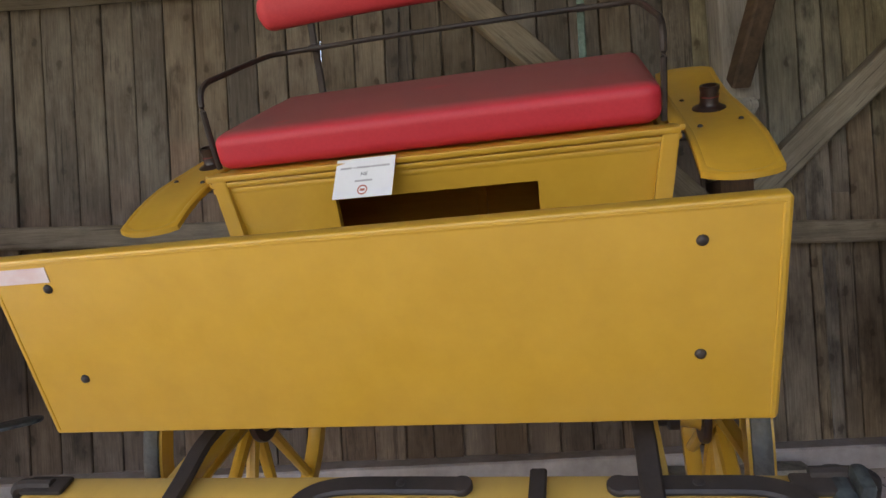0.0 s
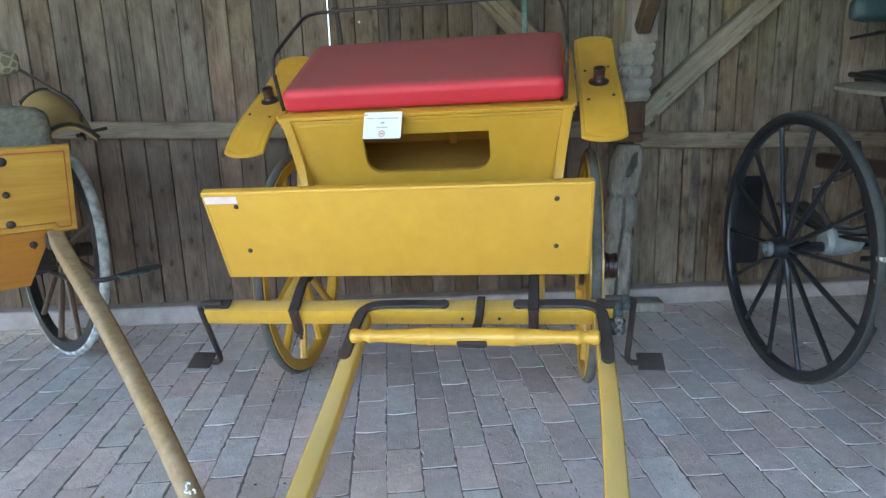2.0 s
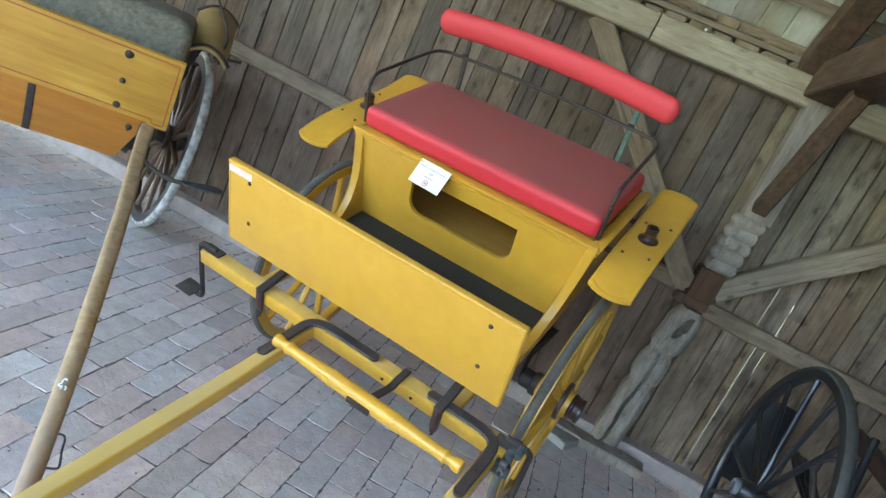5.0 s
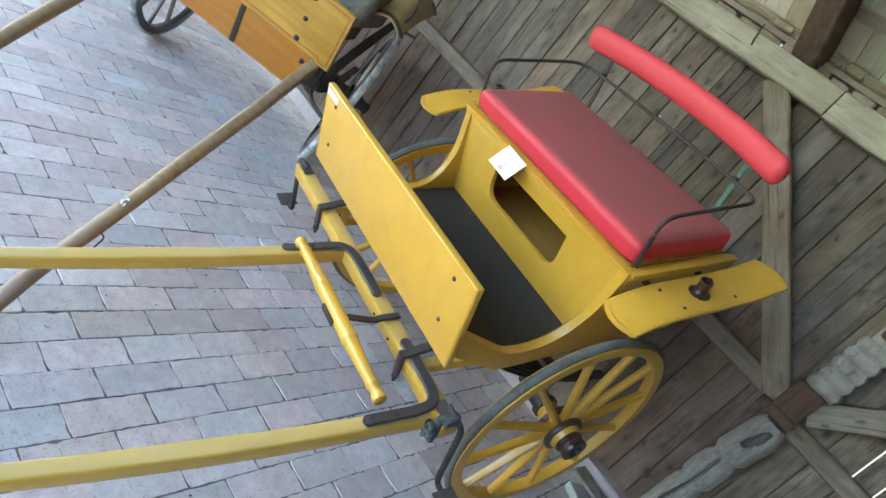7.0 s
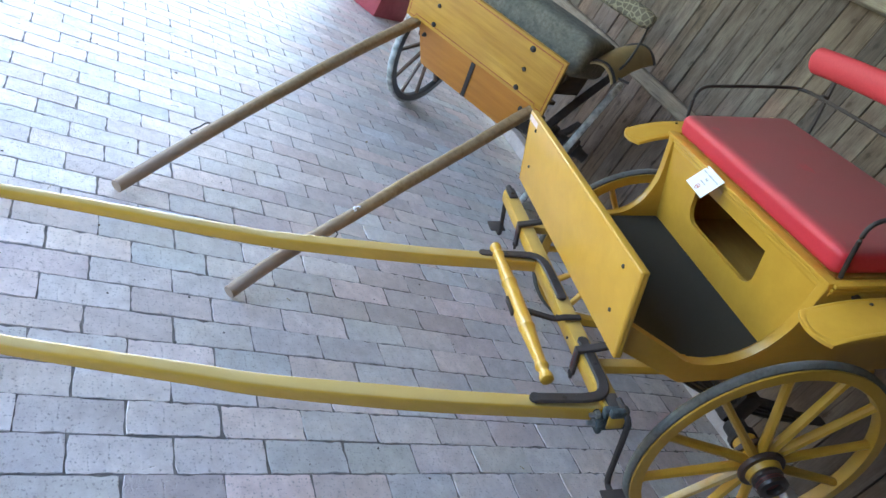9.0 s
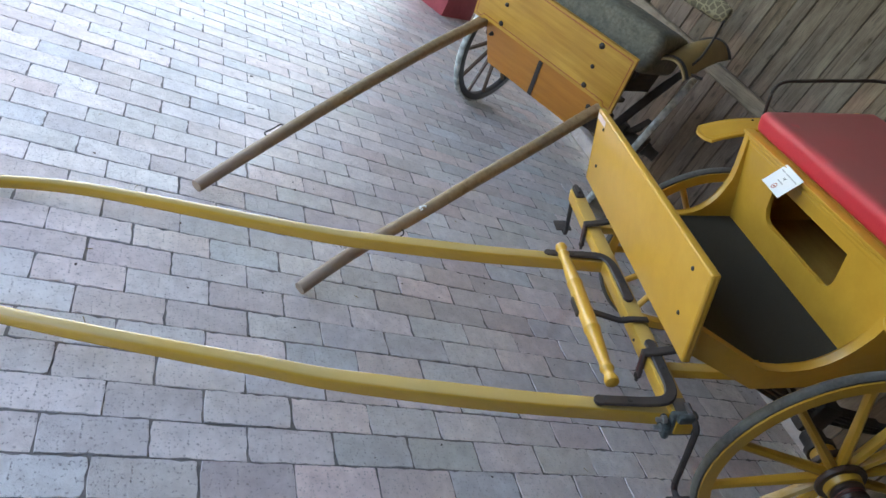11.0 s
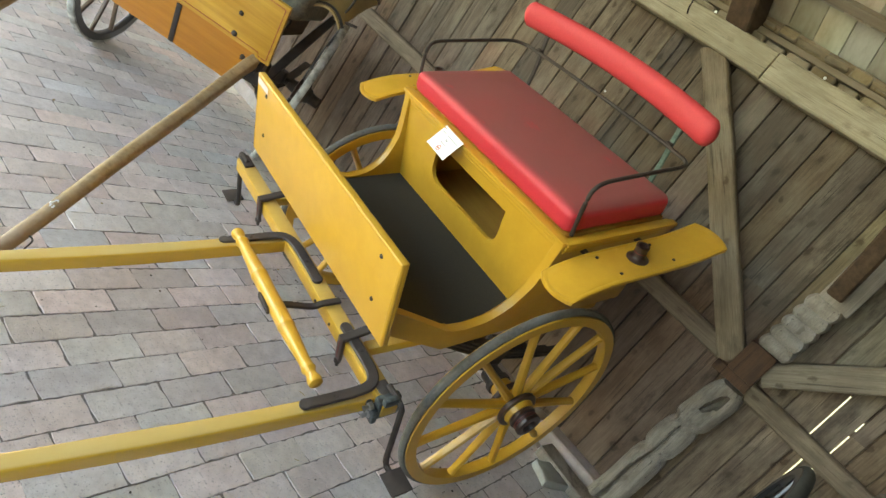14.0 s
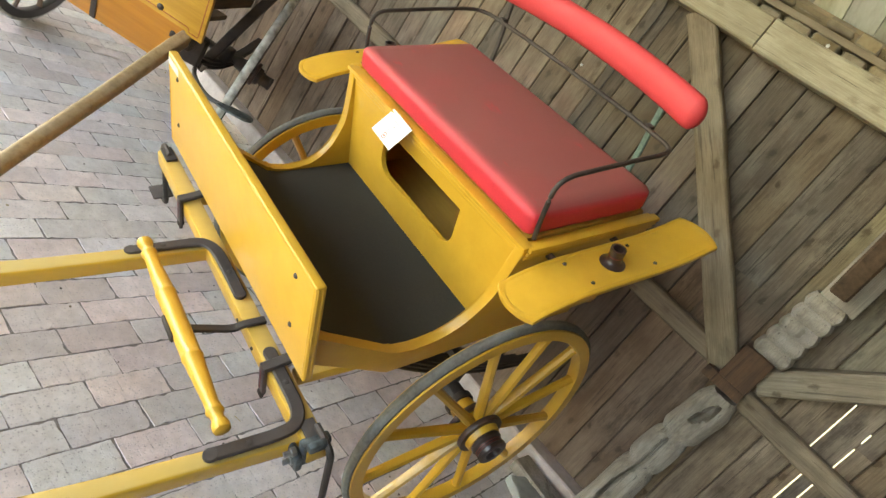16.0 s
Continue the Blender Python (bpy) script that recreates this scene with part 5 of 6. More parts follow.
    for xs in ([0.597, 0.592, 0.583, 0.560, 0.545, 0.535, 0.526, 0.518, 0.500], [-0.145, -0.145, -0.146, -0.147, -0.146, -0.142, -0.128, -0.098, -0.030]):
        rise = [0.0, 0.010, 0.015, 0.016, 0.016, 0.014, 0.010, 0.005, 0.0]
        side = 0.018 if xs[0] < 0 else 0.004
        pts = [(x + side * k / 0.016, y, z + k) for x, k, (y, z) in zip(xs, rise, zy)]
        pts.append((xs[-1] + (-0.05 if xs[0] > 0 else 0.07), -1.93, 0.024))
        line = smooth_line(pts, 6)
        profs = []
        for i, p in enumerate(line):
            f = min(1.0, max(0.0, (0.05 - p.y) / 0.5))
            sq = round_rect(0.048, 0.052, 0.008)
            g = min(1.0, max(0.0, (-p.y - 0.4) / 1.4))
            r = 0.0265 - 0.006 * g
            rd = round_rect(2.0 * r, 1.9 * r, r * (0.22 + 0.6 * g))
            profs.append([(a[0] * (1 - f) + b[0] * f, a[1] * (1 - f) + b[1] * f) for a, b in zip(sq, rd)])
        part("shaft", sweep(line, profs), SHAFT_PAINT, cart, "long curved yellow shaft, dusty on top")
    # steps at the beam's ends
    for s, x in ((-1, -0.672), (1, 0.66)):
        xo = x + s * 0.035
        yo = -0.553 if s < 0 else -0.535
        st = part("step_iron", rod([(x - s * 0.05, yo, 0.246), (x + s * 0.005, yo, 0.246), (xo - s * 0.004, yo, 0.235), (xo, yo, 0.20), (xo, yo, 0.06), (xo, yo, -0.005), (xo + s * 0.012, yo, -0.031), (xo + s * 0.05, yo, -0.033)], 0.010, 8, 5, BODY),
                  BLACK_IRON, cart, "black iron step hanger")
        part("step_plate", placed(block((0.085, 0.075, 0.008), (xo + s * 0.075, yo, -0.027), 0.004, None), BODY @ Matrix.Translation((0, 0, 0))), BLACK_IRON, st)
        part("beam_strap", placed(block((0.085, 0.04, 0.010), (x - s * 0.035, -0.553, 0.242), 0.004), BODY), BLACK_IRON, cart)
    clamp = part("end_clamp", placed(block((0.03, 0.078, 0.082), (0.645, -0.553, 0.207), 0.008), BODY), PATINA, cart, "bolted black iron end clamp, paint chipped")
    part("clamp_jaw", placed(block((0.055, 0.022, 0.060), (0.640, -0.600, 0.190), 0.009, pose(0, 0, 0, 0, 0, 0)), BODY), PATINA, clamp)
    part("clamp_ear", placed(block((0.022, 0.050, 0.030), (0.668, -0.560, 0.252), 0.008), BODY), PATINA, clamp)
    for p in ((0.645, -0.603, 0.225), (0.645, -0.603, 0.19)):
        part("clamp_bolt", lathe([(0.012, 0), (0.012, 0.012), (0.007, 0.013), (0.007, 0.03), (0, 0.031)], BODY @ axes(p, (1, 0, 0), (0, 0, 1), (0, -1, 0)), 8), STEEL, clamp)
    return cart


def build_info_card():
    x, up = Vector((0.995, -0.085, 0.03)).normalized(), Vector((0.0, 0.070, 0.066)).normalized()
    out = x.cross(up).normalized()
    m = CART @ BODY @ axes((-0.144, 0.0205, 0.581), x, out.cross(x), out)
    m = Matrix.LocRotScale(m.translation, m.to_quaternion(), None)
    card = thing("info_card", m, "small white notice card stuck on the yellow seat box", "sign")
    part("card", block((0.142, 0.099, 0.0012), (0, 0, 0), 0), PAPER, card, smooth=False)
    # one long line, one short line, in words too small to read
    for x, y, w, h in ((-0.046, 0.026, 0.027, 0.0045), (-0.026, 0.026, 0.004, 0.003), (-0.004, 0.026, 0.033, 0.0045), (0.037, 0.026, 0.044, 0.0045), (0.0, -0.008, 0.042, 0.0045)):
        part("text_bar", block((w, h, 0.0005), (x, y, 0.0008), 0), INK, card, smooth=False)
    letters = bpy.data.curves.new("letters", "FONT")
    letters.body, letters.size, letters.align_x, letters.align_y, letters.extrude = "NE", 0.013, "CENTER", "CENTER", 0.0003
    shape = bpy.data.objects.new("letters", letters)
    word = bpy.data.meshes.new_from_object(shape)
    bpy.data.objects.remove(shape)
    word.materials.clear()
    word.materials.append(INK_DARK)
    word.transform(Matrix.Translation((0, 0.0085, 0.0009)))
    new("word", word).parent = card
    part("red_symbol", lathe([(0.009, 0), (0.012, 0), (0.012, 0.0008), (0.009, 0.0008), (0.009, 0)], pose(0, -0.031, 0.0008), 24), RED_INK, card, "small red ring symbol")
    part("symbol_mark", block((0.011, 0.006, 0.0006), (0, -0.031, 0.001), 0), RED_INK, card, smooth=False)
    return card


build_yellow_cart()
build_info_card()


# ---- varnished cart with long poles ----
A2 = 34.4
CART2 = Matrix.Translation((-2.12, 1.888, 0)) @ pose(0, 0, 0, 0, 0, A2)
INV2 = CART2.inverted()


def build_varnished_cart():
    cart = thing("pony_cart", CART2, "orange varnished wooden pony cart with worn poles resting on the floor", "cart")
    t = 19.0
    board = Matrix.Translation((0, -0.80, 0.885)) @ pose(0, 0, 0, t)
    out = [(-0.515, 0.165), (0.515, 0.165), (0.515, -0.165), (0.445, -0.165), (0.435, -0.145), (-0.435, -0.145), (-0.445, -0.165), (-0.515, -0.165)][::-1]
    fb = part("front_board", slab(out, 0.024, 0.004, board @ FRONT_AXES), VARNISH, cart, "varnished orange-yellow plywood front board")
    for a, b in (((-0.497, 0.147), (0.497, 0.147)), ((0.497, 0.147), (0.497, -0.142)), ((-0.497, 0.147), (-0.497, -0.142))):
        p0 = board @ FRONT_AXES @ Vector((a[0], a[1], 0.0245))
        p1 = board @ FRONT_AXES @ Vector((b[0], b[1], 0.0245))
        part("red_pinstripe", sweep([p0, p1], rect(0.004, 0.0022, 0.0005), up=(0, 1, 0.3)), PINSTRIPE, fb)
    line = [(-0.497, -0.147), (-0.455, -0.147), (-0.446, -0.127), (0.446, -0.127), (0.455, -0.147), (0.497, -0.147)]
    part("red_pinstripe", sweep([board @ FRONT_AXES @ Vector((x, z, 0.0245)) for x, z in line], rect(0.004, 0.0022, 0.0005), up=(0, 1, 0.3)), PINSTRIPE, fb)
    for x in (-0.31, 0.31):
        for z, r in ((0.121, 1.0), (0.0, 0.72), (-0.115, 0.9)):
            part("bolt_head", lathe([(0.017 * r, 0), (0.016 * r, 0.005), (0.010 * r, 0.010), (0, 0.012)], board @ FRONT_AXES @ pose(x, z, 0.024), 14), BLACK_IRON, fb)
    low = Matrix.Translation((0, -0.715, 0.735)) @ pose(0, 0, 0, 21)
    lb = part("lower_board", slab([(-0.44, 0.0), (-0.345, -0.235), (0.345, -0.235), (0.44, 0.0)], 0.02, 0.003, low @ FRONT_AXES), VARNISH_DEEP, cart, "deeper orange lower front board")
    part("strap", placed(block((0.028, 0.006, 0.225), (0.0, -0.023, -0.12), 0.002), low), BLACK_IRON, lb, "black iron strap")
    for x in (-0.372, 0.372):
        part("pole_bolt", lathe([(0.0, 0.0), (0.014, 0.0), (0.014, 0.004), (0.010, 0.006), (0.010, 0.014), (0.005, 0.016), (0.005, 0.024), (0.0, 0.026)], low @ FRONT_AXES @ pose(x, -0.055, 0.02), 8), BLACK_IRON, lb, "black iron bolt beside the pole")
    # body behind
    part("body_floor", block((0.56, 0.85, 0.03), (-0.08, -0.12, 0.60), 0.005, pose(0, 0, 0, 0)), DARK_TIMBER, cart)
    for s in (-1, 1):
        part("side_board", block((0.024, 0.56, 0.20), (s * 0.30, -0.02, 0.84), 0.006), DARK_TIMBER, cart)
        # crowned guard over the wheel with iron ends
        b = bmesh.new()
        rows = []
        for i in range(13):
            f = i / 12
            y, z = -0.53 + 0.57 * f, 1.035 + 0.16 * f + 0.03 * math.sin(math.pi * f)
            top = [(0.475 + 0.19 * k / 8, z + 0.055 * (1 - (k / 4 - 1) ** 2)) for k in range(9)]
            loop = top + [(x, q - 0.012) for x, q in top[::-1]]
            rows.append([b.verts.new((s * x, y, q)) for x, q in loop])
        for r, q in zip(rows, rows[1:]):
            for k in range(18):
                b.faces.new((r[k], r[(k + 1) % 18], q[(k + 1) % 18], q[k]))
        b.faces.new(rows[0])
        b.faces.new(rows[-1])
        g = part("wheel_guard", b, OLIVE_WOOD, cart, "olive brown crowned wheel guard")
        for f in (0.03, 0.94):
            y, z = -0.53 + 0.57 * f, 1.037 + 0.16 * f + 0.03 * math.sin(math.pi * f)
            arch = [(s * (0.465 + 0.21 * k / 8), y, z - 0.004 + 0.058 * (1 - (k / 4 - 1) ** 2)) for k in range(9)]
            if f < 0.5:
                arch = [(s * 0.432, y, z - 0.165), (s * 0.436, y, z - 0.10), (s * 0.446, y, z - 0.045)] + arch
            part("guard_iron", rod(arch, 0.009, 6, 2), BLACK_IRON, g)
        part("arm_iron", rod([(s * 0.49, 0.09, 1.34), (s * 0.55, -0.10, 1.275), (s * 0.61, -0.30, 1.20), (s * 0.635, -0.41, 1.14), (s * 0.625, -0.455, 1.07), (s * 0.63, -0.47, 1.03)], 0.007, 6), BLACK_IRON, cart)
        part("guard_hook", rod([(s * 0.60, -0.46, 1.05), (s * 0.66, -0.46, 1.065), (s * 0.72, -0.44, 1.075)], 0.008, 6), BLACK_IRON, cart)
    # seat cushion and backrest
    part("seat_cushion", rounded_box((1.0, 0.50, 0.23), 0.055, (0, -0.40, 1.055), 15, 0.02, pose(0, 0, 0, 0)), SEAT_CLOTH, cart, "grey-green woven seat cushion")
    part("seat_backrest", rounded_box((1.0, 0.09, 0.11), 0.04, (0, 0.10, 1.368), 9), SCROLL_CLOTH, cart, "patterned olive backrest cushion")
    # running gear
    for s, x, st in ((1, 0.525, 0.1), (-1, -0.725, 0.3)):
        turn = pose(x, 0.02 if s > 0 else 0.07, 0.50, 0, 0, 13 if s > 0 else 3)
        build_wheel(cart, turn @ wheel_matrix((0, 0, 0), s, 5.5 if s > 0 else 2.0), 0.50, 12, (0.43, 0.478, 0.042), (0.50, 0.040), (DARK_WHEEL, WHITE_RIM, SPOKE_WOOD, BLACK_IRON, BLACK_IRON), start=st, spoke_r=0.013, dish=0.01,
                    label="dark wooden spoked wheel with worn white tyre")
    part("axle", rod([(-0.66, 0.03, 0.50), (0.52, 0.03, 0.50)], 0.022, 8, curved=False), BLACK_IRON, cart)
    for x in (-0.38, 0.38):
        spring = bmesh.new()
        for k in range(3):
            L = 0.45 - 0.1 * k
            sweep(smooth_line([(x, 0.03 + L * f, 0.47 - 0.02 * k + 0.09 * f * f * (L / 0.45) ** 2) for f in (-1, -0.5, 0, 0.5, 1)], 4), rect(0.045, 0.010, 0.002), bm=spring)
        part("leaf_spring", spring, BLACK_IRON, cart)
        part("spring_hanger", rod([(x, -0.42, 0.56), (x, -0.50, 0.60), (x, -0.58, 0.66)], 0.014, 8), BLACK_IRON, cart)
    # irons under the front corner
    part("corner_iron", rod([(0.42, -0.62, 0.70), (0.40, -0.52, 0.62), (0.36, -0.40, 0.52), (0.38, -0.20, 0.47)], 0.016, 8), BLACK_IRON, cart, "black bent corner iron")
    part("corner_plate", block((0.10, 0.06, 0.14), (0.40, -0.50, 0.60), 0.012), BLACK_IRON, cart)
    part("cross_iron", rod([(-0.40, -0.44, 0.52), (0.0, -0.46, 0.50), (0.44, -0.44, 0.52)], 0.015, 8), BLACK_IRON, cart)
    part("guard_stay", sweep(smooth_line([(0.535, -0.04, 1.04), (0.505, -0.07, 0.97), (0.42, -0.11, 0.70), (0.38, -0.125, 0.56), (0.33, -0.14, 0.40)], 5), [rect(0.034 + 0.020 * min(1.0, k / 8), 0.020, 0.004) for k in range(21)], up=(0, 1, 0)),
         BLACK_IRON, cart, "black iron stay under the wheel guard")
    part("stay_clamp", block((0.075, 0.075, 0.085), (0.385, -0.02, 0.52), 0.012), BLACK_IRON, cart)
    # step beside the wheel
    st = part("step_iron", rod([(0.40, -0.40, 0.56), (0.46, -0.52, 0.50), (0.58, -0.60, 0.475), (0.68, -0.62, 0.485)], 0.011, 8), BLACK_IRON, cart)
    paddle = slab([(-0.075, -0.022), (-0.02, -0.042)] + arc(0.055, 0.0, 0.046, -80, 80, 8) + [(-0.02, 0.042), (-0.075, 0.022)], 0.010, 0.003)
    part("step_plate", placed(paddle, pose(0.725, -0.63, 0.486, 0, -4, 6)), PATINA, st, "grey iron paddle-shaped step")
    # poles
    for side, world in ((1, [(-1.33, 1.52, 0.706), (-1.248, 1.407, 0.660), (-0.992, 1.080, 0.526), (-0.748, 0.754, 0.388), (-0.565, 0.502, 0.264), (-0.40, 0.262, 0.142), (-0.30, 0.135, 0.078), (-0.222, 0.040, 0.022)]),
                  (-1, [(-2.10, 1.06, 0.735), (-2.03, 0.98, 0.69), (-1.74, 0.70, 0.575), (-1.42, 0.385, 0.425), (-1.12, 0.085, 0.265), (-0.88, -0.155, 0.128), (-0.78, -0.255, 0.068), (-0.692, -0.338, 0.022)])):
        line = smooth_line([INV2 @ Vector(p) for p in world], 6)
        profs = []
        for i in range(len(line)):
            f = min(1.0, max(0.0, (i / len(line) - 0.12) / 0.4))
            r = 0.0290 - 0.005 * i / len(line)
            rd = [(r * math.cos(q), r * math.sin(q)) for q in [radians(22.5 * k - 56.25) for k in range(16)]]
            profs.append([(a[0] * (1 - f) + b[0] * f, a[1] * (1 - f) + b[1] * f) for a, b in zip(round_rect(0.054, 0.050, 0.009), rd)])
        pole = part("pole", sweep(line, profs), POLE_WOOD, cart, "long worn wooden pole, bare at the tip")
        h = Vector(world[4]).lerp(Vector(world[5]), 0.45)
        along = (Vector(world[5]) - Vector(world[4])).normalized()
        away = along.cross(Vector((0, 0, 1))).normalized() * -side
        hook = [INV2 @ (h + away * u + along * v + Vector((0, 0, w))) for u, v, w in ((0.010, 0.0, 0.0), (0.034, 0.002, 0.004), (0.044, 0.010, 0.0), (0.046, 0.040, -0.003), (0.052, 0.075, -0.006), (0.046, 0.084, -0.008), (0.016, 0.084, -0.010))]
        part("pole_hook", rod(hook, 0.003, 6), BLACK_IRON, pole, "small bent wire hook")
        if side > 0:
            up = Vector((0.2, -0.55, 0.8))
            up = (up - along * along.dot(up)).normalized()
            across = along.cross(up)
            smear = bmesh.new()
            for bits in (((-0.006, -0.012), (-0.002, -0.017), (0.003, -0.012), (0.004, -0.004)), ((0.004, -0.002), (0.010, 0.002), (0.006, 0.008), (0.0, 0.006)), ((-0.007, 0.006), (-0.010, 0.012), (-0.008, 0.018)), ((0.0, 0.010), (0.003, 0.016))):
                b2 = rod([INV2 @ (Vector(world[4]) + along * (0.01 + v) + across * u + up * 0.0262) for u, v in bits], 0.0024, 6)
                me = bpy.data.meshes.new("smear")
                b2.to_mesh(me)
                smear.from_mesh(me)
                bpy.data.meshes.remove(me)
            part("paint_smear", smear, PAPER, pole, "small smear of white paint")
        k = INV2 @ Vector(world[0])
        part("pole_bracket", block((0.07, 0.08, 0.06), (k.x, k.y + 0.02, k.z - 0.02), 0.01), BLACK_IRON, pole)
    return cart


build_varnished_cart()


# ---- dark four-wheeled carriage ----
def build_dark_carriage():
    c = thing("carriage", pose(2.08, 0.95, 0), "dark blue-black four-wheeled carriage with teal and oxblood seats", "carriage")
    for x, y, R, s, st in ((-0.60, 0.61, 0.535, -1, 0.05), (-0.735, -0.60, 0.445, -1, 0.15), (0.62, 0.61, 0.535, 1, 0.1), (0.62, -0.60, 0.462, 1, 0.2)):
        build_wheel(c, wheel_matrix((x, y, R - 0.003), s, 0.0), R, 14 if R > 0.5 else 12, (R - 0.052, R - 0.018, 0.036), (R, 0.038), (DARK_WHEEL, OLD_TYRE, DARK_WHEEL, DARK_WHEEL, HUB_GREY if y > 0 else DARK_WHEEL), spoke_r=0.0095,
                    start=st, hub_r=0.045, dish=0.02, cap=0.10, rings=False, label="thin-spoked blue-black carriage wheel")
    for y, z in ((0.61, 0.53), (-0.60, 0.459)):
        part("axle", rod([(-0.6, y, z), (0.6, y, z)], 0.022, 8, curved=False), DARK_WHEEL, c)
        for x in (-0.42, 0.42):
            sp = bmesh.new()
            for k in range(3):
                L = 0.40 - 0.08 * k
                sweep(smooth_line([(x, y + L * f, z + 0.05 + 0.015 * k + 0.06 * f * f) for f in (-1, -0.5, 0, 0.5, 1)], 4), rect(0.045, 0.009, 0.002), bm=sp)
            part("leaf_spring", sp, DARK_WHEEL, c)
    # drum and brake gear beside the rear wheel
    part("brake_drum", lathe([(0.0, 0), (0.040, 0), (0.050, 0.012), (0.058, 0.016), (0.060, 0.03), (0.060, 0.10), (0.052, 0.105), (0.050, 0.135), (0.036, 0.15), (0, 0.15)], axes((-0.47, 0.61, 0.555), (0, 1, 0), (0, 0, 1), (1, 0, 0)), 20), PALE_ENAMEL, c, "pale grey brake drum")
    part("brake_lever", rod([(-0.50, 0.25, 0.55), (-0.48, 0.36, 0.72), (-0.46, 0.45, 0.86), (-0.45, 0.50, 0.95)], 0.014, 8), DARK_WHEEL, c)
    gear = part("brake_gear", rod([(-0.36, 0.64, 0.83), (-0.40, 0.65, 0.80), (-0.465, 0.65, 0.775), (-0.49, 0.65, 0.73), (-0.475, 0.64, 0.69), (-0.44, 0.62, 0.61)], 0.011, 8), BLACK_IRON, c, "bent black brake gear irons")
    part("gear_knuckle", block((0.030, 0.026, 0.055), (-0.487, 0.65, 0.735), 0.008, pose(0, 0, 0)), BLACK_IRON, gear)
    part("gear_pin", rod([(-0.50, 0.648, 0.765), (-0.43, 0.645, 0.785)], 0.005, 8, curved=False), STEEL, gear)
    part("brake_rod", rod([(-0.53, -0.55, 0.62), (-0.53, 0.10, 0.60), (-0.52, 0.30, 0.56)], 0.011, 8), DARK_WHEEL, c)
    part("brake_block", block((0.05, 0.09, 0.15), (-0.585, 0.05, 0.46), 0.012), STEEL, c)
    part("side_lamp", rounded_box((0.050, 0.050, 0.054), 0.022, (-0.393, 0.18, 0.687), 5), WHITE_CLIP, c, "small white glass side lamp")
    part("lamp_arm", rod([(-0.40, 0.18, 0.74), (-0.40, 0.20, 0.82), (-0.36, 0.26, 0.86)], 0.010, 8), DARK_WHEEL, c)
    # body
    for x in (-0.33, 0.40):
        part("frame_bar", block((0.055, 1.75, 0.066), (x, 0.02, 0.845), 0.016, None, 3), RED_BEAM, c, "dark red-brown timber frame bar")
    part("floor_panel", block((0.78, 0.9, 0.03), (0.04, 0.28, 0.84), 0.01), DARK_WHEEL, c, "dark floor panel")
    part("leather_apron", rounded_box((0.62, 0.32, 0.13), 0.05, (0.17, 0.62, 0.935), 9, 0.02, pose(0, 0, 0, 0)), OXBLOOD, c, "worn oxblood leather apron")
    b = bmesh.new()
    rows = []
    for i in range(17):
        f = i / 16
        y = -0.10 + 0.62 * f
        z = 0.86 + 0.24 * (0.5 - 0.5 * math.cos(math.pi * min(1.0, f * 1.6))) - 0.10 * max(0.0, f - 0.7) / 0.3
        rows.append([b.verts.new((x, y, z + dz - 0.05 * (abs(x - 0.08) / 0.4) ** 2)) for x, dz in [(-0.10 + 0.56 * k / 10, 0.0) for k in range(11)] + [(0.46 - 0.56 * k / 10, -0.03) for k in range(11)]])
    for r, q in zip(rows, rows[1:]):
        for k in range(22):
            b.faces.new((r[k], r[(k + 1) % 22], q[(k + 1) % 22], q[k]))
    b.faces.new(rows[0])
    b.faces.new(rows[-1])
    part("leather_fall", b, OXBLOOD, c, "folded oxblood leather cover")
    part("mud_flap", block((0.17, 0.014, 0.44), (-0.465, 1.25, 0.52), 0.005), DARK_WHEEL, c, "dark blue mud flap behind the wheel")
    part("seat_cushion", rounded_box((0.84, 0.40, 0.052), 0.02, (0.262, 0.80, 1.190), 9, 0.008), BLACK_LEATHER, c, "black leather seat cushion")
    part("seat_box", block((0.52, 0.36, 0.12), (0.40, 0.80, 1.09), 0.015), OXBLOOD, c)
    part("armrest", rod([(-0.20, 0.60, 0.86), (-0.215, 0.62, 0.98), (-0.20, 0.66, 1.10), (-0.19, 0.74, 1.17), (-0.20, 0.95, 1.20)], 0.012, 8), DARK_WHEEL, c)
    leaf = [(-0.055, -0.46), (0.065, -0.46), (0.065, 0.42), (0.055, 0.445), (0.03, 0.46), (0.005, 0.455), (-0.025, 0.41), (-0.045, 0.32), (-0.055, 0.15)]
    part("mudguard", placed(slab(leaf, 0.014, 0.004), pose(-0.432, 0.24, 1.118, 3.6, -9, 0)), GREY_BOARD, c, "grey worn wooden mudguard")
    stay = part("guard_stay", rod([(-0.37, 0.50, 1.115), (-0.352, 0.50, 1.07), (-0.335, 0.50, 1.02), (-0.322, 0.50, 0.97), (-0.29, 0.50, 0.905)], 0.012, 8), DARK_WHEEL, c, "forked iron stay under the mudguard")
    part("stay_fork", rod([(-0.295, 0.50, 1.115), (-0.308, 0.50, 1.085), (-0.330, 0.50, 1.04), (-0.334, 0.50, 1.015)], 0.009, 8), DARK_WHEEL, stay)
    # leather front with a rolled scroll, over the toe board
    leather = slab([(-0.36, 0.90), (0.48, 0.88), (0.50, 1.10), (-0.22, 1.10), (-0.27, 1.07), (-0.30, 1.0)], 0.03, 0.008, FRONT_AXES)
    part("leather_front", placed(leather, pose(0, 0.33, 0, -6)), OXBLOOD, c, "worn oxblood leather front panel")
    part("toe_board", block((0.56, 0.10, 0.030), (-0.10, 0.36, 0.885), 0.01), DARK_LEATHER, c, "dark reddish toe board")
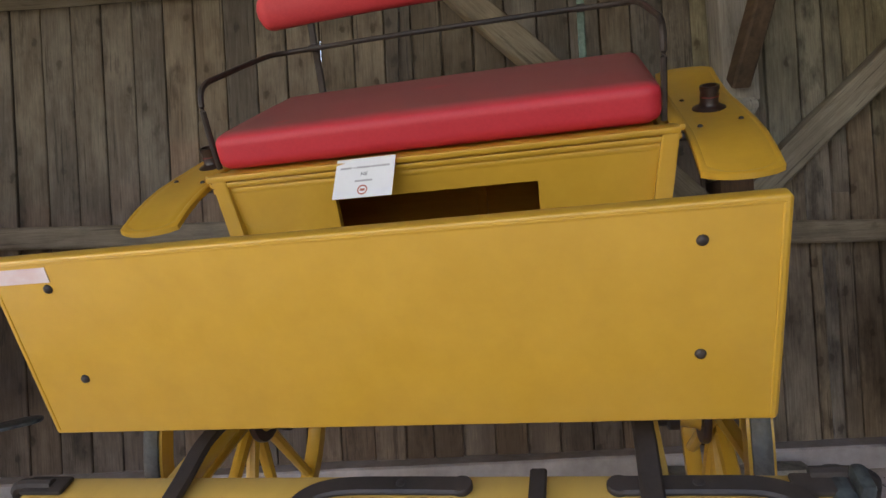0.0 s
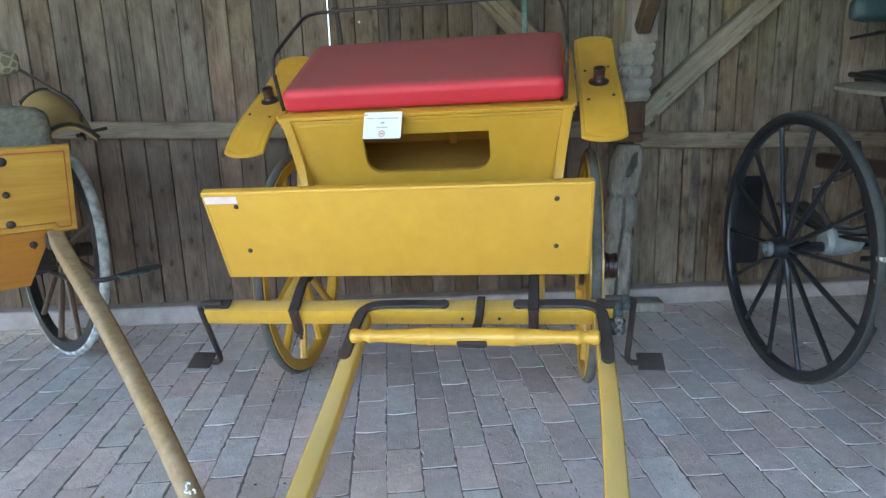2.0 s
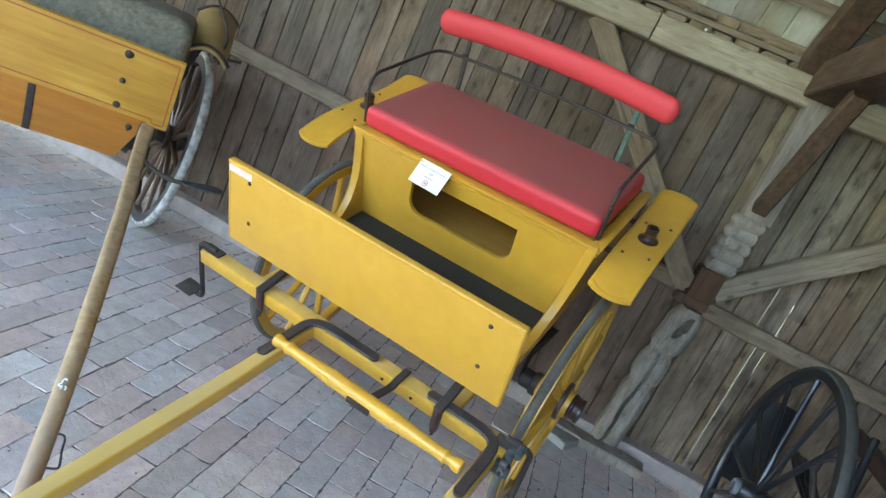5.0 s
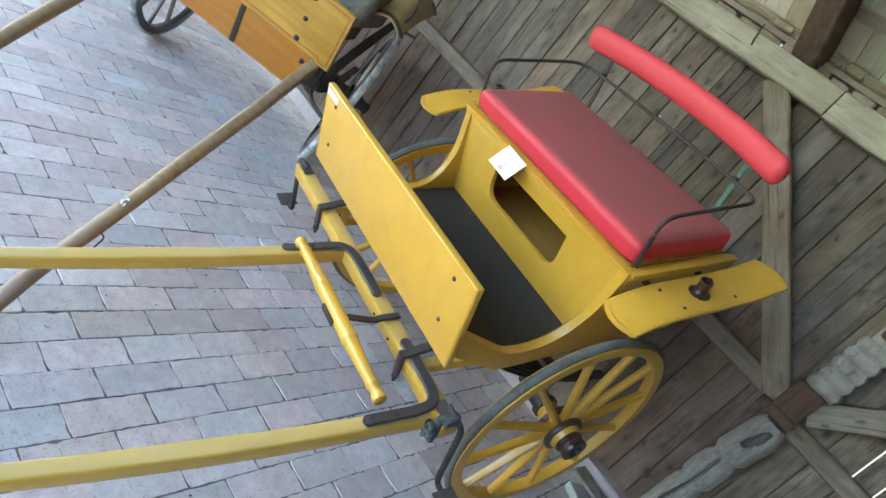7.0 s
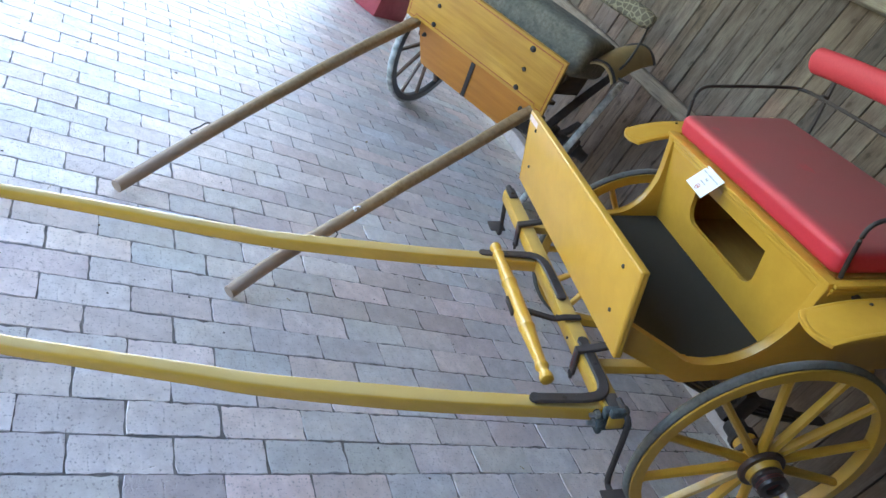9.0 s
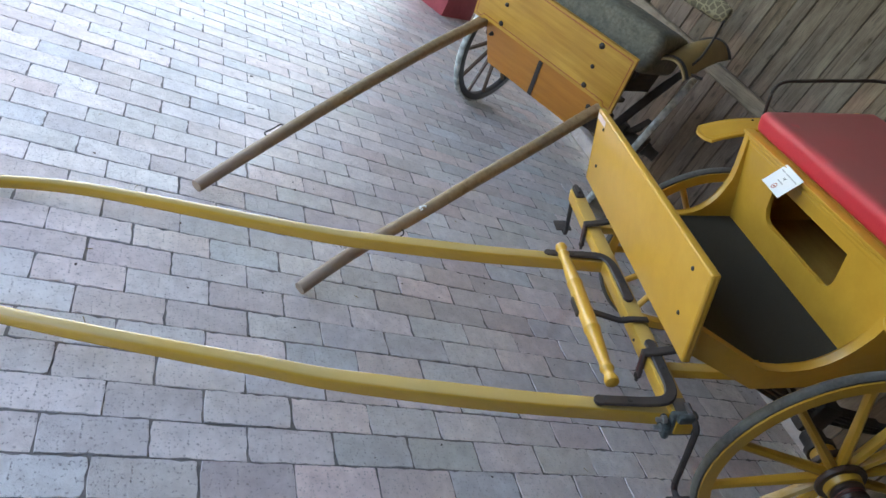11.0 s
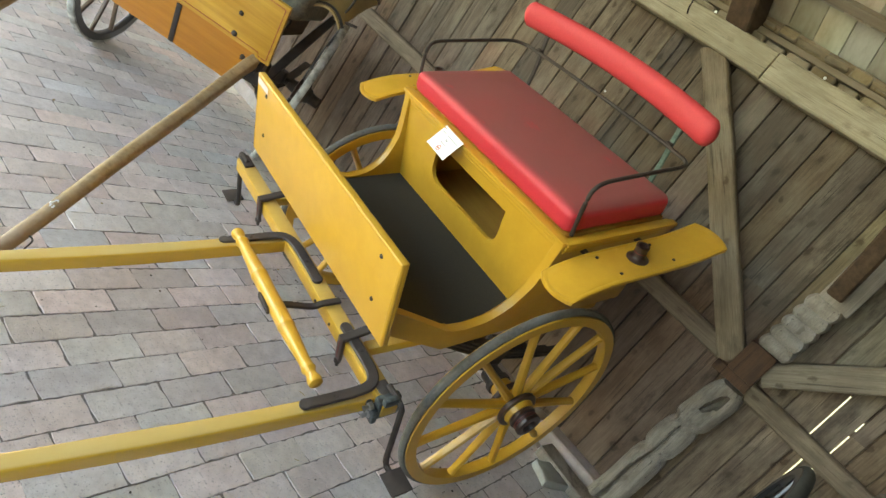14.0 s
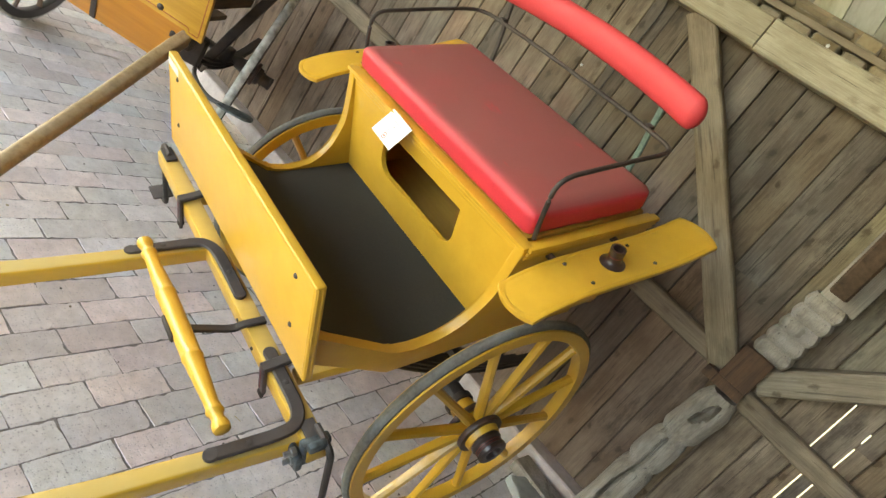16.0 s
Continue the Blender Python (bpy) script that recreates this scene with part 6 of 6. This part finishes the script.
    scroll = lathe([(0.0, 0.02), (0.018, 0.022), (0.024, 0.012), (0.036, 0.022), (0.046, 0.012), (0.058, 0.02), (0.066, 0.008), (0.066, -0.05), (0.0, -0.05)], axes((-0.355, 0.27, 0.835), (1, 0, 0), (0, 0, 1), (0, -1, 0)), 24)
    part("leather_scroll", scroll, DARK_LEATHER, c, "rolled oxblood leather scroll")
    part("grease_cup", lathe([(0.0, 0.53), (0.018, 0.53), (0.020, 0.545), (0.015, 0.55), (0.015, 0.60), (0.020, 0.606), (0.020, 0.622), (0.0, 0.625)], pose(-0.60, 0.10, 0), 14), STEEL, c, "bright steel cylinder")
    for x in (0.04, 0.16, 0.325, 0.52):
        part("back_upright", rod([(x, 1.02, 1.05), (x, 1.06, 1.25), (x, 1.10, 1.50)], 0.011, 8), BLACK_IRON, c)
    part("back_rail", sweep([(-0.117, 1.10, 1.358), (0.122, 1.10, 1.395), (0.36, 1.10, 1.425), (0.6, 1.10, 1.44)], [rect(0.012, 0.012), rect(0.018, 0.020), rect(0.02, 0.03), rect(0.02, 0.03)]), DARK_WHEEL, c)
    part("backrest", rounded_box((1.0, 0.08, 0.11), 0.04, (0.37, 1.10, 1.48), 9), TEAL, c, "dark teal padded backrest")
    part("upper_backrest", rounded_box((0.9, 0.08, 0.13), 0.04, (0.50, 1.02, 1.64), 7), TEAL, c, "dark teal padded upper backrest")
    return c


build_dark_carriage()


# ---- small things on the floor ----
def build_loose():
    b = thing("floor_plank", pose(1.02, 2.43, 0, 0, 0, -4), "weathered grey plank lying by the post", "plank")
    part("plank_body", timber((-0.28, 0, 0.03), (0.28, 0, 0.03), 0.12, 0.055, wobble=0.01, up=(0, 0, 1)), PALE_TIMBER, b)
    st = thing("stone_block", pose(0.885, 2.37, 0, 0, 0, 62), "rough grey-green stone block on the floor by the wheel", "stone")
    q = rounded_box((0.22, 0.13, 0.042), 0.005, (0, 0, 0.021), 13)
    for v in q.verts:
        v.co += noise.noise_vector(v.co * 30) * 0.004
        v.co.z = max(0.0, v.co.z)
    part("stone_body", q, STONE, st)
    k = thing("red_crate", pose(-5.04, 1.877, 0, 0, 0, 33), "dull red painted wooden chest on the brick floor", "chest")
    part("chest_body", block((0.45, 0.5, 0.5), (0, 0, 0.25), 0.01), RED_CRATE, k)
    part("chest_lid", block((0.49, 0.54, 0.05), (0, 0, 0.527), 0.012), RED_CRATE, k)


def build_litter():
    """Bits of straw and dry leaf lying on the bricks."""
    rnd = random.Random(21)
    b = bmesh.new()
    for k in range(170):
        if k % 3 == 0:
            x, y = rnd.uniform(-3.5, 2.6), 2.48 - abs(rnd.gauss(0, 0.16))
        else:
            x, y = rnd.uniform(-3.5, 2.6), rnd.uniform(-1.6, 2.3)
        L, w = (rnd.uniform(0.012, 0.04), rnd.uniform(0.0012, 0.0024)) if k % 4 else (rnd.uniform(0.010, 0.020), rnd.uniform(0.005, 0.010))
        block((L, w, 0.0016), (0, 0, 0), 0, pose(x, y, 0.0024, 0, rnd.uniform(-3, 3), rnd.uniform(0, 180)), bm=b)
    me = bpy.data.meshes.new("straw_litter")
    b.to_mesh(me)
    b.free()
    me.materials.append(STRAW)
    tagged(new("straw_litter", me), "scattered bits of straw and dry leaf on bricks", "litter", kind="stuff")
    b = bmesh.new()
    for k in range(330):
        if k % 5 < 2:
            x, y = rnd.uniform(-2.2, 2.4), 2.49 - abs(rnd.gauss(0, 0.10))
        elif k % 5 == 2:
            x, y = rnd.choice((-0.52, 0.75)) + rnd.gauss(0, 0.10), 1.75 + rnd.gauss(0, 0.16)
        else:
            x, y = rnd.uniform(-2.4, 2.2), rnd.uniform(-0.9, 2.3)
        r = rnd.uniform(0.002, 0.007)
        chip = [(r * rnd.uniform(0.4, 1.0) * math.cos(a), r * rnd.uniform(0.4, 1.0) * math.sin(a)) for a in [radians(60 * q) for q in range(6)]]
        slab(chip, rnd.uniform(0.001, 0.0025), 0, pose(x, y, 0.001, rnd.uniform(-8, 8), rnd.uniform(-8, 8), rnd.uniform(0, 180)), bm=b)
    me = bpy.data.meshes.new("leaf_crumbs")
    b.to_mesh(me)
    b.free()
    me.materials.append(CRUMB)
    tagged(new("leaf_crumbs", me), "dark crumbs of leaf and soil on the bricks", "litter", kind="stuff")


build_loose()
build_litter()


# ---- ground and brick floor ----
def build_ground():
    g = bmesh.new()
    bmesh.ops.create_grid(g, x_segments=24, y_segments=24, size=400)
    for v in g.verts:
        v.co.z = -0.09
    ob = part("ground", g, GROUND, None, smooth=False)
    tagged(ob, "trodden grass round the barn", "ground", kind="structure")


def build_floor():
    base = part("floor", block((14.4, 4.93, 0.06), (-2.5, 0.28, -0.0322), 0), JOINT, None, smooth=False)
    tagged(base, "barn floor of worn greyish pink bricks in running bond", "floor", kind="structure")
    L, W, gap, butt = 0.249, 0.1133, 0.0026, 0.0026
    shapes = []
    rnd = random.Random(2)
    hw, hl = (W - gap) / 2, (L - butt) / 2
    for s in range(14):
        side = [-0.985, -0.86, -0.66, -0.46, -0.27, -0.09, 0.09, 0.27, 0.46, 0.66, 0.86, 0.985]
        loop = [(-hw, hl * f) for f in side[::-1]] + [(-0.45 * hw, -hl), (0.1 * hw, -hl), (0.55 * hw, -hl)] + [(hw, hl * f) for f in side] + [(0.5 * hw, hl), (-0.05 * hw, hl), (-0.5 * hw, hl)]
        loop = [(x - math.copysign(max(0.0, rnd.gauss(0.0002, 0.0016)), x), y - math.copysign(max(0.0, rnd.gauss(0.0002, 0.0013)), y)) for x, y in loop]
        chips = [rnd.uniform(0.0004, 0.0013) + (rnd.uniform(0.002, 0.006) if rnd.random() < 0.16 else 0.0) for _ in loop]
        outer = [(x, y, -0.045) for x, y in loop] + [(x, y, -0.0005 - c) for (x, y), c in zip(loop, chips)]
        inner = [(x * (1 - c * 0.9 / hw), y * (1 - c * 0.9 / hl), rnd.uniform(-0.0005, 0.0003)) for (x, y), c in zip(loop, chips)]
        pts = outer + inner
        k = len(loop)
        quads = [(lo + i, lo + (i + 1) % k, lo + k + (i + 1) % k, lo + k + i) for lo in (0, k) for i in range(k)]
        shapes.append((pts, quads + [tuple(range(2 * k, 3 * k))]))
    meshes = []
    for pts, polys in shapes:
        me = bpy.data.meshes.new("brick")
        me.from_pydata(pts, [], polys)
        me.materials.append(BRICK)
        meshes.append(me)
    verts, faces = [], []
    cols = range(-88, 37)
    count = 0
    for c in cols:
        # the courses run nearly square to the wall and fan out a little beyond the cart's wheel
        xc = 0.475 + W / 2 + c * W
        lean = -0.036 + 0.060 * min(1.0, max(0.0, (xc - 0.50) / 1.2))
        fan = 0.05 if 0.50 < xc < 1.70 else 0.0
        off = (0.5 if c % 2 else 0.0) * L + 0.108 + rnd.uniform(-0.012, 0.012)
        for r in range(-12, 12):
            y = off + r * L
            x = xc + lean * y
            if not (-2.1 < y < 2.70 and -9.6 < x < 4.6):
                continue
            wob = (rnd.uniform(-0.0016, 0.0016), rnd.uniform(-0.0016, 0.0016), rnd.uniform(-0.0012, 0.0010), rnd.uniform(-0.3, 0.3))
            near = -0.75 < x < 1.15 and -0.95 < y < 1.25 and count < 300
            m = Matrix.Translation((x + wob[0], y + wob[1], wob[2])) @ pose(0, 0, 0, rnd.uniform(-0.25, 0.25), rnd.uniform(-0.5, 0.5), wob[3] - math.degrees(lean)) @ Matrix.Diagonal((1.0 + fan * y, 1.0, 1.0, 1.0))
            if near:
                ob = new("brick", meshes[rnd.randrange(14)])
                ob.parent = base
                ob.matrix_basis = m
                count += 1
            else:
                i = len(verts)
                pts, polys = shapes[rnd.randrange(14)]
                verts += [tuple(m @ Vector(q)) for q in pts]
                faces += [tuple(i + q for q in f) for f in polys]
    me = bpy.data.meshes.new("bricks")
    me.from_pydata(verts, [], faces)
    me.materials.append(BRICK_FAR)
    ob = new("bricks", me)
    ob.parent = base
    ob["kind"] = "stuff"


build_ground()
build_floor()
